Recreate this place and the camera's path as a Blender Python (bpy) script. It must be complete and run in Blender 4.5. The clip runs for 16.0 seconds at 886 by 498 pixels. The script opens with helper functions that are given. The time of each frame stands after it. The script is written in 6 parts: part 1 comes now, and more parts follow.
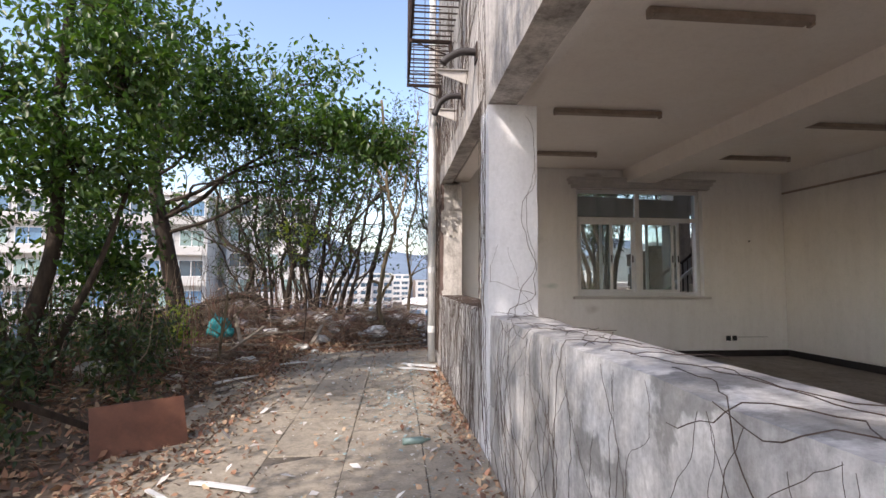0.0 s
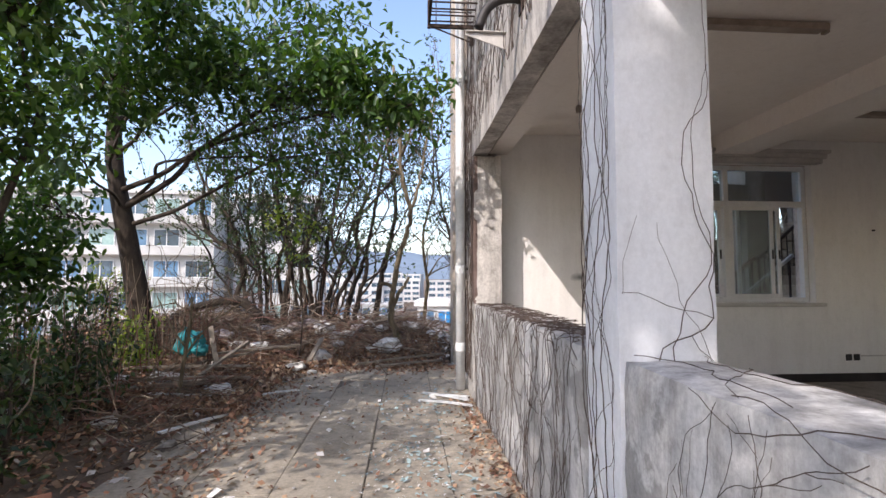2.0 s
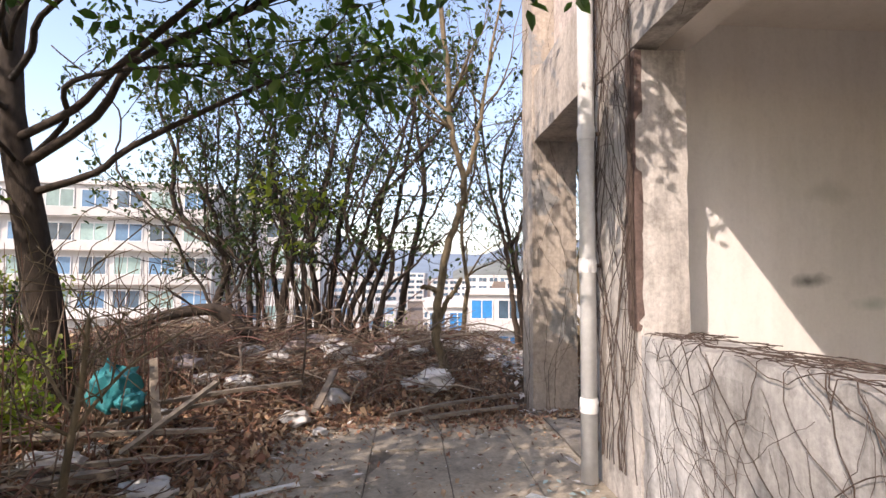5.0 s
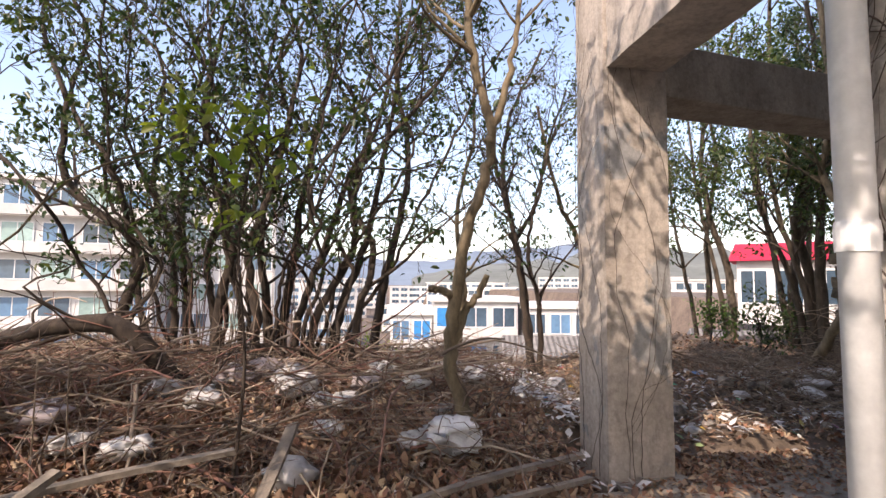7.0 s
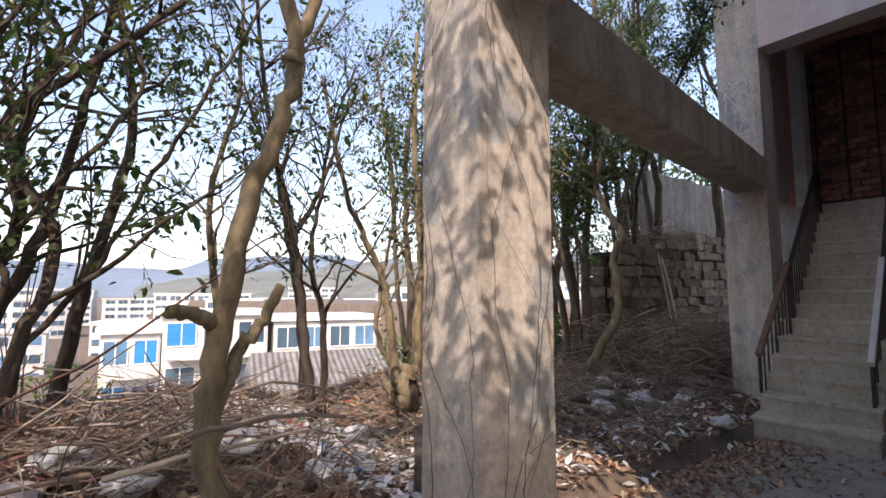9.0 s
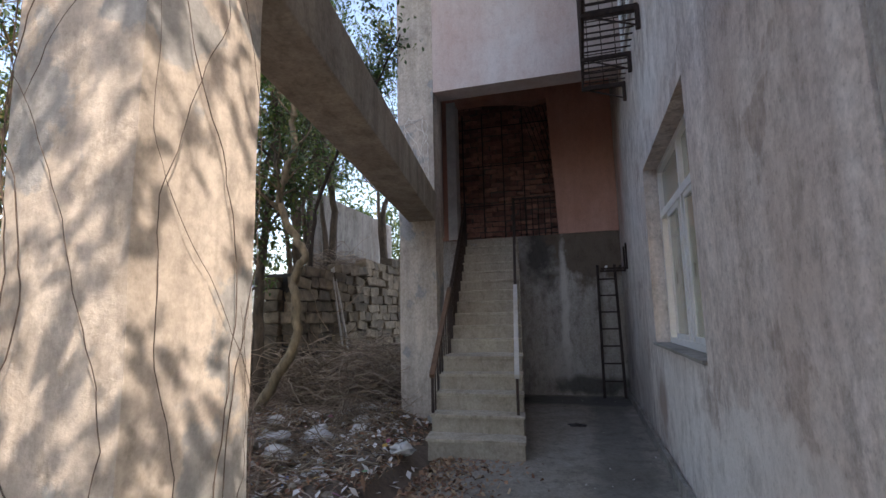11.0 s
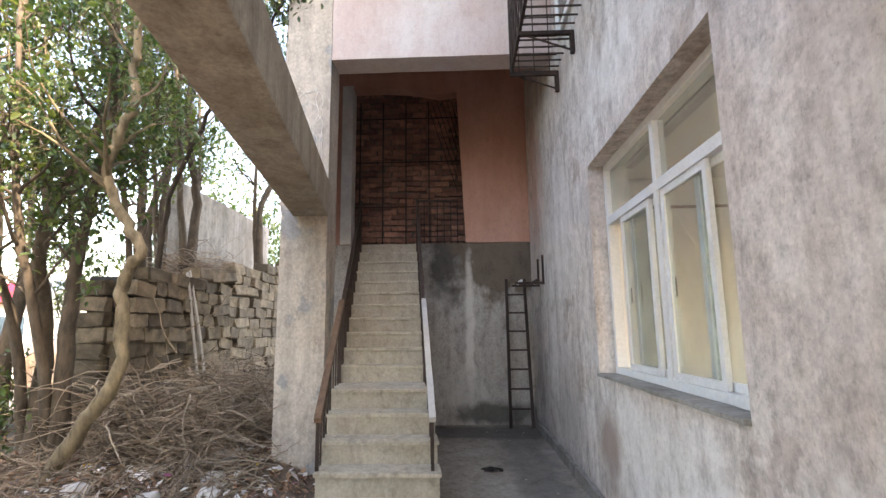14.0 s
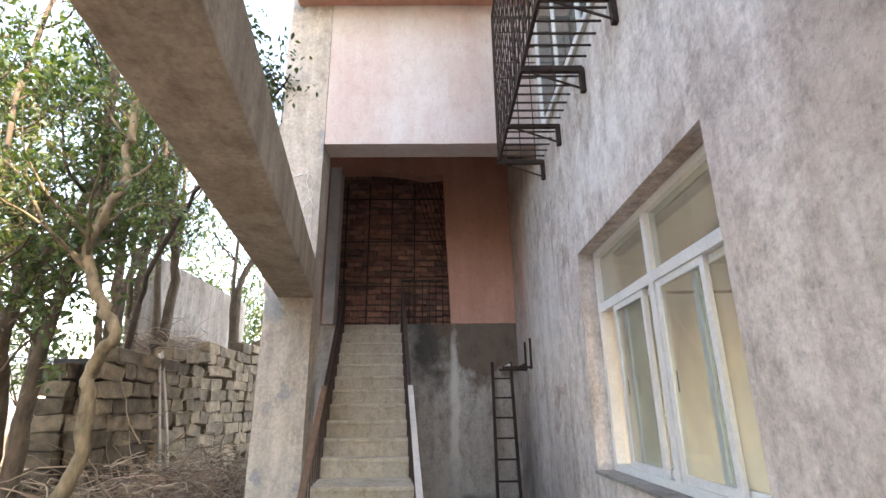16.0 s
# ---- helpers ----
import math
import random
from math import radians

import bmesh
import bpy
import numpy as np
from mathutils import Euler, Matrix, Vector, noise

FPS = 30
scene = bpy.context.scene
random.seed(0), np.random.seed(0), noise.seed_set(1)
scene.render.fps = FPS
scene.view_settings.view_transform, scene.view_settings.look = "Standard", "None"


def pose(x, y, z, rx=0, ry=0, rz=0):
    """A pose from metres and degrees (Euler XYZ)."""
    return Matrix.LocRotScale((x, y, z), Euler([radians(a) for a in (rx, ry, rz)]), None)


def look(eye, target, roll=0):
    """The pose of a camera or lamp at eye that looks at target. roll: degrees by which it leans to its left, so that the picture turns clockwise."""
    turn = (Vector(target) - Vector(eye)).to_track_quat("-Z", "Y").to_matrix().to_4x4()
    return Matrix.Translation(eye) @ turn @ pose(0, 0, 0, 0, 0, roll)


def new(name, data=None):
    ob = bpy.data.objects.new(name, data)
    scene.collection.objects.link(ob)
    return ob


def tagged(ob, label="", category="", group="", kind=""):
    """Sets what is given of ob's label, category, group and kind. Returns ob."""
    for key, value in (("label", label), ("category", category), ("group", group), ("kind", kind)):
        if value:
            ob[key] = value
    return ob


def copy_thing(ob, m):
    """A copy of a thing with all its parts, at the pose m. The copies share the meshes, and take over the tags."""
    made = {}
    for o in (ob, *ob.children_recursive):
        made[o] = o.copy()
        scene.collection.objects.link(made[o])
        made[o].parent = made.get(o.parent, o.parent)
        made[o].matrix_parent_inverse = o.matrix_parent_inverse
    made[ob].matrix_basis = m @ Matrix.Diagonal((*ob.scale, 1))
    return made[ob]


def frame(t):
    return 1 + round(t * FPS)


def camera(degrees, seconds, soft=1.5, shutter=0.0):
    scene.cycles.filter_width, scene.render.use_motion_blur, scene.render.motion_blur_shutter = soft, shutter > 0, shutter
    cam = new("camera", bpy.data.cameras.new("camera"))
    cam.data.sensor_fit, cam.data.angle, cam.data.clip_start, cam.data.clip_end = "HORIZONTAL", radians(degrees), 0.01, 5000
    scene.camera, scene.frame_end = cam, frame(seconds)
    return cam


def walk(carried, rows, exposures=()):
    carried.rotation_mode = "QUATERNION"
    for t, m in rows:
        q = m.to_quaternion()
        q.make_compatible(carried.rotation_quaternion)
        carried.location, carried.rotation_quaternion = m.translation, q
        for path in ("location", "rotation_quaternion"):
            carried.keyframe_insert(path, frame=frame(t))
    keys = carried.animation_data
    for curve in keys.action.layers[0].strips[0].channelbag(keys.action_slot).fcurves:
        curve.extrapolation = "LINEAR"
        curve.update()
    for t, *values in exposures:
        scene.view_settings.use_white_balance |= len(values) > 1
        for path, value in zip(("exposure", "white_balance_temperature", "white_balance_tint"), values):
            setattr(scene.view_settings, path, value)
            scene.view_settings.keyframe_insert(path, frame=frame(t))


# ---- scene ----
cam = camera(83.2, 16.0)
PATH = [
    (0, (0.227, 0.644, 1.327), (0.417, 2.631, 1.448), 0.2),
    (0.5, (0.243, 1.153, 1.351), (0.426, 3.14, 1.473), 0.1),
    (1, (0.18, 1.607, 1.333), (0.352, 3.596, 1.454), 0.0),
    (1.5, (0.13, 2.058, 1.36), (0.294, 4.048, 1.474), 0.0),
    (2, (0.141, 2.528, 1.359), (0.289, 4.519, 1.479), 0.0),
    (2.5, (0.022, 3.012, 1.363), (0.171, 5.003, 1.481), 0.0),
    (3, (-0.059, 3.47, 1.367), (0.1, 5.461, 1.481), 0.2),
    (3.5, (-0.102, 3.913, 1.373), (0.045, 5.904, 1.489), 0.2),
    (4, (-0.23, 4.399, 1.386), (-0.089, 6.391, 1.503), 0.3),
    (4.5, (-0.316, 4.882, 1.386), (-0.178, 6.874, 1.501), 0.3),
    (4.7, (-0.36, 5.058, 1.393), (-0.225, 7.05, 1.508), 0.3),
    (7, (-0.752, 7.368, 1.311), (-0.452, 9.34, 1.456), 0.5),
    (7.5, (-0.745, 7.798, 1.326), (-0.327, 9.747, 1.487), 0.3),
    (8, (-0.785, 8.232, 1.306), (-0.154, 10.121, 1.488), 0.3),
    (8.5, (-0.686, 8.616, 1.341), (0.245, 10.378, 1.513), 0.2),
    (9, (-0.59, 8.938, 1.342), (0.602, 10.533, 1.532), 0.0),
    (9.5, (-0.517, 9.233, 1.343), (0.939, 10.589, 1.547), 0.0),
    (10, (-0.436, 9.389, 1.338), (1.262, 10.424, 1.554), -0.1),
    (10.2, (-0.353, 9.413, 1.327), (1.408, 10.332, 1.557), -0.4),
    (12.3, (0.344, 9.933, 1.372), (2.309, 10.139, 1.679), -0.8),
    (12.5, (0.437, 9.981, 1.364), (2.404, 10.173, 1.669), -0.6),
    (13, (0.757, 10.052, 1.363), (2.727, 10.213, 1.668), -0.7),
    (13.5, (0.999, 10.057, 1.407), (2.973, 10.152, 1.714), -0.7),
    (14, (1.104, 10.038, 1.433), (3.077, 10.106, 1.754), -0.7),
    (14.5, (1.117, 10.096, 1.446), (3.088, 10.136, 1.783), -0.6),
    (15, (1.115, 10.115, 1.484), (3.079, 10.13, 1.861), -0.6),
    (15.5, (1.119, 10.141, 1.522), (3.058, 10.131, 2.01), -0.4),
    (16, (1.138, 10.15, 1.538), (3.043, 10.128, 2.148), -0.6),
]
walk(cam, [(t, look(eye, target, roll)) for t, eye, target, roll in PATH],
     exposures=[(0, 1.25, 6800, 16), (2.2, 1.28, 6550, 15), (4.5, 1.4, 7150, 19), (7, 1.46, 7500, 21), (9.0, 1.5, 7300, 19), (10.2, 1.78, 7350, 17), (12.3, 2.2, 7600, 15), (12.8, 2.62, 8300, 15), (13.3, 3.1, 8600, 15), (14, 3.36, 8700, 15), (16, 3.38, 8600, 15)])

# ---- daylight: sun from the south-west, clear sky ----
SUN = Vector((0.92, 1.0, -1.21)).normalized()
world = bpy.data.worlds.new("sky")
scene.world = world
world.use_nodes = True
_sky = world.node_tree.nodes.new("ShaderNodeTexSky")
_sky.sky_type = "NISHITA"
_sky.sun_disc = False
_sky.sun_elevation = math.asin(-SUN.z)
_sky.sun_rotation = math.atan2(-SUN.x, -SUN.y)
_sky.air_density, _sky.dust_density, _sky.ozone_density = 1.0, 1.4, 1.0
_bg = world.node_tree.nodes["Background"]
_bg.inputs["Strength"].default_value = 0.15
world.node_tree.links.new(_sky.outputs[0], _bg.inputs["Color"])
_sun = new("sun", bpy.data.lights.new("sun", "SUN"))
_sun.data.energy, _sun.data.angle, _sun.data.color = 2.0, radians(0.55), (1.0, 0.94, 0.86)
_sun.matrix_world = look((-10, -10, 14), Vector((-10, -10, 14)) + SUN)

# ---- materials ----
def _nodes(name):
    m = bpy.data.materials.new(name)
    m.use_nodes = True
    nt = m.node_tree
    return m, nt, nt.nodes["Principled BSDF"], nt.nodes, nt.links


def _noise(nt, scale, detail=6, rough=0.6, stretch=(1, 1, 1), coord=None):
    n = nt.nodes.new("ShaderNodeTexNoise")
    n.inputs["Scale"].default_value, n.inputs["Detail"].default_value = scale, detail
    n.inputs["Roughness"].default_value = rough
    if coord is None:
        coord = nt.nodes.new("ShaderNodeTexCoord").outputs["Object"]
    mp = nt.nodes.new("ShaderNodeMapping")
    mp.inputs["Scale"].default_value = stretch
    nt.links.new(coord, mp.inputs["Vector"])
    nt.links.new(mp.outputs[0], n.inputs["Vector"])
    return n.outputs["Fac"]


def _world_coord(nt):
    return nt.nodes.new("ShaderNodeNewGeometry").outputs["Position"]


def _ramp(nt, fac, stops):
    r = nt.nodes.new("ShaderNodeValToRGB")
    e = r.color_ramp.elements
    while len(e) < len(stops):
        e.new(0.5)
    for k, (p, c) in enumerate(stops):
        e[k].position = p
        e[k].color = (*c, 1) if len(c) == 3 else c
    nt.links.new(fac, r.inputs["Fac"])
    return r.outputs["Color"]


def _mix(nt, fac, a, b, blend="MIX"):
    x = nt.nodes.new("ShaderNodeMix")
    x.data_type, x.blend_type = "RGBA", blend
    for sock, v in ((x.inputs["Factor"], fac), (x.inputs[6], a), (x.inputs[7], b)):
        if isinstance(v, (int, float)):
            sock.default_value = v
        elif isinstance(v, tuple):
            sock.default_value = (*v, 1)
        else:
            nt.links.new(v, sock)
    return x.outputs[2]


def _bump(nt, bsdf, height, strength, dist=0.02):
    b = nt.nodes.new("ShaderNodeBump")
    b.inputs["Strength"].default_value, b.inputs["Distance"].default_value = strength, dist
    nt.links.new(height, b.inputs["Height"])
    nt.links.new(b.outputs[0], bsdf.inputs["Normal"])


def weathered(name, base, dark, light, streak=0.5, blotch=0.5, rough=0.9, bump=0.35, patch=None, patch_at=0.62, fine=38, pitting=1.0):
    """Plaster or concrete: rain streaks, blotches, worn patches and a fine grain."""
    m, nt, bsdf, nodes, links = _nodes(name)
    p = _world_coord(nt)
    big = _noise(nt, 0.9, 7, 0.62, (1, 1, 0.7), p)
    streaks = _noise(nt, 3.2, 8, 0.65, (1.6, 1.6, 0.14), p)
    grain = _noise(nt, fine, 8, 0.7, (1, 1, 1), p)
    mid = _noise(nt, 5.5, 8, 0.7, (1, 1, 0.8), p)
    c = _mix(nt, _ramp(nt, big, [(0.36, (0, 0, 0)), (0.62, (1, 1, 1))]), base, light)
    f = _ramp(nt, streaks, [(0.42, (0, 0, 0)), (0.72, (streak, streak, streak))])
    c = _mix(nt, f, c, dark)
    f = _ramp(nt, mid, [(0.5, (0, 0, 0)), (0.75, (blotch, blotch, blotch))])
    c = _mix(nt, f, c, dark)
    if patch:
        f = _ramp(nt, _noise(nt, 1.7, 9, 0.6, (1, 1, 0.9), p), [(patch_at, (0, 0, 0)), (patch_at + 0.025, (0.85, 0.85, 0.85))])
        c = _mix(nt, f, c, patch)
    c = _mix(nt, 0.5 * pitting, c, _ramp(nt, grain, [(0.28, (0.3, 0.3, 0.3)), (0.66, (1, 1, 1))]), "MULTIPLY")
    pit = _noise(nt, fine * 0.35, 9, 0.75, (1, 1, 0.6), p)
    c = _mix(nt, 0.45 * pitting, c, _ramp(nt, pit, [(0.34, (0.35, 0.34, 0.33)), (0.5, (1, 1, 1))]), "MULTIPLY")
    links.new(c, bsdf.inputs["Base Color"])
    bsdf.inputs["Roughness"].default_value = rough
    h = _mix(nt, 0.5, grain, _mix(nt, 0.5, mid, pit))
    _bump(nt, bsdf, h, bump, 0.015)
    return m


def plain(name, col, rough=0.6, metal=0.0, var=0.25, scale=9.0, bump=0.1, random_value=0.0, stretch=(1, 1, 1), local=False):
    """A simple surface with slight mottling; random_value varies it from object to object."""
    m, nt, bsdf, nodes, links = _nodes(name)
    p = None if local else _world_coord(nt)
    n = _noise(nt, scale, 7, 0.65, stretch, p)
    n2 = _noise(nt, scale * 7, 5, 0.6, stretch, p)
    dk = tuple(v * (1 - var) for v in col)
    lt = tuple(min(1, v * (1 + var * 0.8)) for v in col)
    c = _mix(nt, _ramp(nt, n, [(0.3, (0, 0, 0)), (0.7, (1, 1, 1))]), dk, lt)
    c = _mix(nt, 0.3, c, _ramp(nt, n2, [(0.3, (0.5, 0.5, 0.5)), (0.7, (1, 1, 1))]), "MULTIPLY")
    if random_value:
        oi = nodes.new("ShaderNodeObjectInfo")
        k = random_value
        c = _mix(nt, 1.0, c, _ramp(nt, oi.outputs["Random"], [(0, (1 - k, 1 - k, 1 - k)), (1, (1, 1, 1))]), "MULTIPLY")
    links.new(c, bsdf.inputs["Base Color"])
    bsdf.inputs["Roughness"].default_value, bsdf.inputs["Metallic"].default_value = rough, metal
    if bump:
        _bump(nt, bsdf, n2, bump, 0.01)
    return m


def islands(name, cols, rough=0.8, through_light=0.0, bump=0.0):
    """Many small pieces in one mesh, each with a colour of its own."""
    m, nt, bsdf, nodes, links = _nodes(name)
    g = nodes.new("ShaderNodeNewGeometry")
    step = [(k / max(1, len(cols) - 1), c) for k, c in enumerate(cols)]
    c = _ramp(nt, g.outputs["Random Per Island"], step)
    links.new(c, bsdf.inputs["Base Color"])
    bsdf.inputs["Roughness"].default_value = rough
    if through_light:
        tr = nodes.new("ShaderNodeBsdfTranslucent")
        bright = _mix(nt, 1.0, c, (1.0, 1.0, 0.55), "MULTIPLY")
        gain = _mix(nt, 1.0, bright, (2.2, 2.4, 1.6), "MULTIPLY")
        links.new(gain, tr.inputs["Color"])
        mx = nodes.new("ShaderNodeMixShader")
        mx.inputs[0].default_value = through_light
        links.new(bsdf.outputs[0], mx.inputs[1])
        links.new(tr.outputs[0], mx.inputs[2])
        links.new(mx.outputs[0], nodes["Material Output"].inputs["Surface"])
    return m


def glass(name, tint=(0.9, 0.95, 0.95), dirty=0.13):
    """Thin window glass: see-through, glossy at a slant, with a film of dust."""
    m, nt, bsdf, nodes, links = _nodes(name)
    tr = nodes.new("ShaderNodeBsdfTransparent")
    tr.inputs[0].default_value = (*tint, 1)
    gl = nodes.new("ShaderNodeBsdfGlossy")
    gl.inputs["Roughness"].default_value = 0.03
    lw = nodes.new("ShaderNodeLayerWeight")
    lw.inputs["Blend"].default_value = 0.5
    pw = nodes.new("ShaderNodeMath")
    pw.operation = "POWER"
    pw.inputs[1].default_value = 4.0
    links.new(lw.outputs["Facing"], pw.inputs[0])
    fr = nodes.new("ShaderNodeMath")
    fr.operation = "MULTIPLY_ADD"
    fr.inputs[1].default_value, fr.inputs[2].default_value = 0.7, 0.03
    links.new(pw.outputs[0], fr.inputs[0])
    mx = nodes.new("ShaderNodeMixShader")
    links.new(fr.outputs[0], mx.inputs[0])
    links.new(tr.outputs[0], mx.inputs[1])
    links.new(gl.outputs[0], mx.inputs[2])
    bsdf.inputs["Base Color"].default_value = (0.42, 0.40, 0.36, 1)
    bsdf.inputs["Roughness"].default_value = 0.8
    m2 = nodes.new("ShaderNodeMixShader")
    f = _ramp(nt, _noise(nt, 2.5, 6, 0.6, (1, 1, 1), _world_coord(nt)), [(0.3, (dirty * 0.5,) * 3), (0.8, (dirty * 1.4,) * 3)])
    links.new(f, m2.inputs[0])
    links.new(mx.outputs[0], m2.inputs[1])
    links.new(bsdf.outputs[0], m2.inputs[2])
    links.new(m2.outputs[0], nodes["Material Output"].inputs["Surface"])
    return m


def stained_room():
    """Room paint with two smudges of soot and damp below eye height."""
    m = weathered("room_paint_stained", (0.81, 0.785, 0.75), (0.60, 0.56, 0.52), (0.86, 0.84, 0.815), 0.25, 0.12, pitting=0.2, bump=0.06, rough=0.8)
    nt = m.node_tree
    bsdf = nt.nodes["Principled BSDF"]
    old = bsdf.inputs["Base Color"].links[0].from_socket
    p = _world_coord(nt)
    wob = nt.nodes.new("ShaderNodeTexNoise")
    wob.inputs["Scale"].default_value, wob.inputs["Detail"].default_value = 5, 6
    nt.links.new(p, wob.inputs["Vector"])
    for cx, cz, sx, sz, tone, amount in ((2.3, 1.38, 0.36, 0.13, (0.10, 0.11, 0.10), 0.85), (2.75, 1.22, 0.3, 0.12, (0.30, 0.40, 0.33), 0.5), (2.45, 2.0, 0.5, 0.16, (0.40, 0.42, 0.36), 0.35), (3.5, 3.05, 0.45, 0.12, (0.20, 0.15, 0.12), 0.6), (3.45, 0.85, 0.25, 0.2, (0.38, 0.34, 0.28), 0.5)):
        mp = nt.nodes.new("ShaderNodeMapping")
        mp.inputs["Location"].default_value = (-cx / sx, 0, -cz / sz)
        mp.inputs["Scale"].default_value = (1 / sx, 0, 1 / sz)
        nt.links.new(p, mp.inputs["Vector"])
        ln = nt.nodes.new("ShaderNodeVectorMath")
        ln.operation = "LENGTH"
        nt.links.new(mp.outputs[0], ln.inputs[0])
        ad = nt.nodes.new("ShaderNodeMath")
        ad.operation = "ADD"
        nt.links.new(ln.outputs["Value"], ad.inputs[0])
        nt.links.new(wob.outputs["Fac"], ad.inputs[1])
        f = _ramp(nt, ad.outputs[0], [(0.55, (amount,) * 3), (1.0, (0, 0, 0))])
        old = _mix(nt, f, old, tone)
    nt.links.new(old, bsdf.inputs["Base Color"])
    return m


def stains(m, places):
    """Adds smudges, runs and toned patches to a wall or floor colour: axis across, centre, height, half sizes, tone,
    amount, softness.
    """
    nt = m.node_tree
    bsdf = nt.nodes["Principled BSDF"]
    old = bsdf.inputs["Base Color"].links[0].from_socket
    p = _world_coord(nt)
    wob = nt.nodes.new("ShaderNodeTexNoise")
    wob.inputs["Scale"].default_value, wob.inputs["Detail"].default_value = 4, 7
    nt.links.new(p, wob.inputs["Vector"])
    for axis, c, cz, sc, sz, tone, amount, edge in places:
        mp = nt.nodes.new("ShaderNodeMapping")
        mp.inputs["Location"].default_value = (-c / sc / 2 if axis == "x" else 0, -c / sc / 2 if axis == "y" else 0, -cz / sz / 2)
        mp.inputs["Scale"].default_value = (0.5 / sc if axis == "x" else 0, 0.5 / sc if axis == "y" else 0, 0.5 / sz)
        nt.links.new(p, mp.inputs["Vector"])
        ln = nt.nodes.new("ShaderNodeVectorMath")
        ln.operation = "LENGTH"
        nt.links.new(mp.outputs[0], ln.inputs[0])
        ad = nt.nodes.new("ShaderNodeMath")
        ad.operation = "MULTIPLY_ADD"
        ad.inputs[1].default_value = 0.6
        nt.links.new(wob.outputs["Fac"], ad.inputs[0])
        nt.links.new(ln.outputs["Value"], ad.inputs[2])
        f = _ramp(nt, ad.outputs[0], [(0.78 - edge * 0.6, (amount,) * 3), (0.78, (0, 0, 0))])
        old = _mix(nt, f, old, tone)
    rub = _noise(nt, 7, 9, 0.72, (1, 1, 0.55), p)
    old = _mix(nt, 0.8, old, _ramp(nt, rub, [(0.34, (0.6, 0.57, 0.55)), (0.5, (0.95, 0.94, 0.93)), (0.64, (1, 1, 1))]), "MULTIPLY")
    pits = _noise(nt, 40, 6, 0.7, (1, 1, 0.8), p)
    old = _mix(nt, 0.7, old, _ramp(nt, pits, [(0.3, (0.55, 0.52, 0.5)), (0.46, (1, 1, 1))]), "MULTIPLY")
    nt.links.new(old, bsdf.inputs["Base Color"])
    return m


M = {}
M["facade"] = weathered("facade_plaster", (0.60, 0.56, 0.52), (0.10, 0.085, 0.075), (0.74, 0.70, 0.66), 0.75, 0.6, patch=(0.33, 0.29, 0.26), patch_at=0.6)
M["parapet"] = weathered("parapet_plaster", (0.47, 0.455, 0.44), (0.08, 0.075, 0.072), (0.74, 0.73, 0.725), 0.7, 0.55, patch=(0.30, 0.29, 0.28), patch_at=0.57)
M["pillar"] = weathered("pillar_paint", (0.74, 0.755, 0.79), (0.42, 0.42, 0.44), (0.82, 0.83, 0.86), 0.25, 0.15, pitting=0.35, bump=0.12, patch=(0.5, 0.5, 0.5), patch_at=0.72)
M["room"] = weathered("room_paint", (0.82, 0.78, 0.73), (0.62, 0.57, 0.52), (0.87, 0.84, 0.80), 0.25, 0.12, pitting=0.2, bump=0.06, rough=0.8)
M["ceil"] = weathered("ceiling_paint", (0.87, 0.80, 0.74), (0.72, 0.64, 0.57), (0.90, 0.85, 0.80), 0.1, 0.12, pitting=0.2, bump=0.05, rough=0.85)
M["roomwall"] = stained_room()
# Patches near the back wall are darker below and pinker above.
M["nwall"] = stains(weathered("north_plaster", (0.74, 0.65, 0.59), (0.43, 0.345, 0.30), (0.84, 0.785, 0.745), 0.6, 0.5, bump=0.9, patch=(0.53, 0.44, 0.39), patch_at=0.58, fine=26), [
    ("x", 4.4, 0.55, 1.7, 0.5, (0.74, 0.70, 0.665), 0.55, 0.3), ("x", 2.4, 0.3, 1.0, 0.7, (0.72, 0.685, 0.65), 0.65, 0.08), ("x", 5.25, 0.5, 0.45, 0.5, (0.27, 0.18, 0.14), 0.8, 0.5),
    ("x", 6.6, 0.6, 0.8, 0.7, (0.42, 0.37, 0.335), 0.6, 0.6), ("x", 8.5, 0.7, 0.8, 0.9, (0.24, 0.20, 0.18), 0.7, 0.6), ("x", 7.0, 2.6, 1.1, 1.0, (0.76, 0.715, 0.68), 0.5, 0.6),
    ("x", 2.35, 2.6, 0.4, 1.2, (0.44, 0.36, 0.31), 0.45, 0.6), ("x", 4.6, 3.4, 1.1, 0.5, (0.78, 0.75, 0.73), 0.5, 0.5), ("x", 1.8, 1.6, 0.35, 0.9, (0.50, 0.41, 0.355), 0.5, 0.6), ("x", 8.4, 3.6, 0.9, 1.2, (0.62, 0.36, 0.28), 0.65, 0.6)])
M["concrete"] = weathered("raw_concrete", (0.44, 0.365, 0.28), (0.15, 0.12, 0.09), (0.54, 0.47, 0.38), 0.55, 0.5, bump=0.5)
M["colconc"] = weathered("column_plaster", (0.54, 0.46, 0.385), (0.25, 0.215, 0.185), (0.64, 0.57, 0.50), 0.6, 0.5, bump=0.55, patch=(0.33, 0.335, 0.335), patch_at=0.56, fine=30)
M["pink"] = weathered("pink_plaster", (0.58, 0.30, 0.22), (0.38, 0.19, 0.14), (0.66, 0.37, 0.29), 0.35, 0.3, pitting=0.4, bump=0.12)
M["pinkwhite"] = weathered("faded_pink_plaster", (0.52, 0.40, 0.365), (0.42, 0.27, 0.23), (0.60, 0.54, 0.52), 0.3, 0.4, bump=0.12, pitting=0.4)
M["damp"] = weathered("damp_concrete", (0.27, 0.24, 0.21), (0.06, 0.05, 0.042), (0.40, 0.375, 0.345), 0.5, 0.6, bump=0.3)
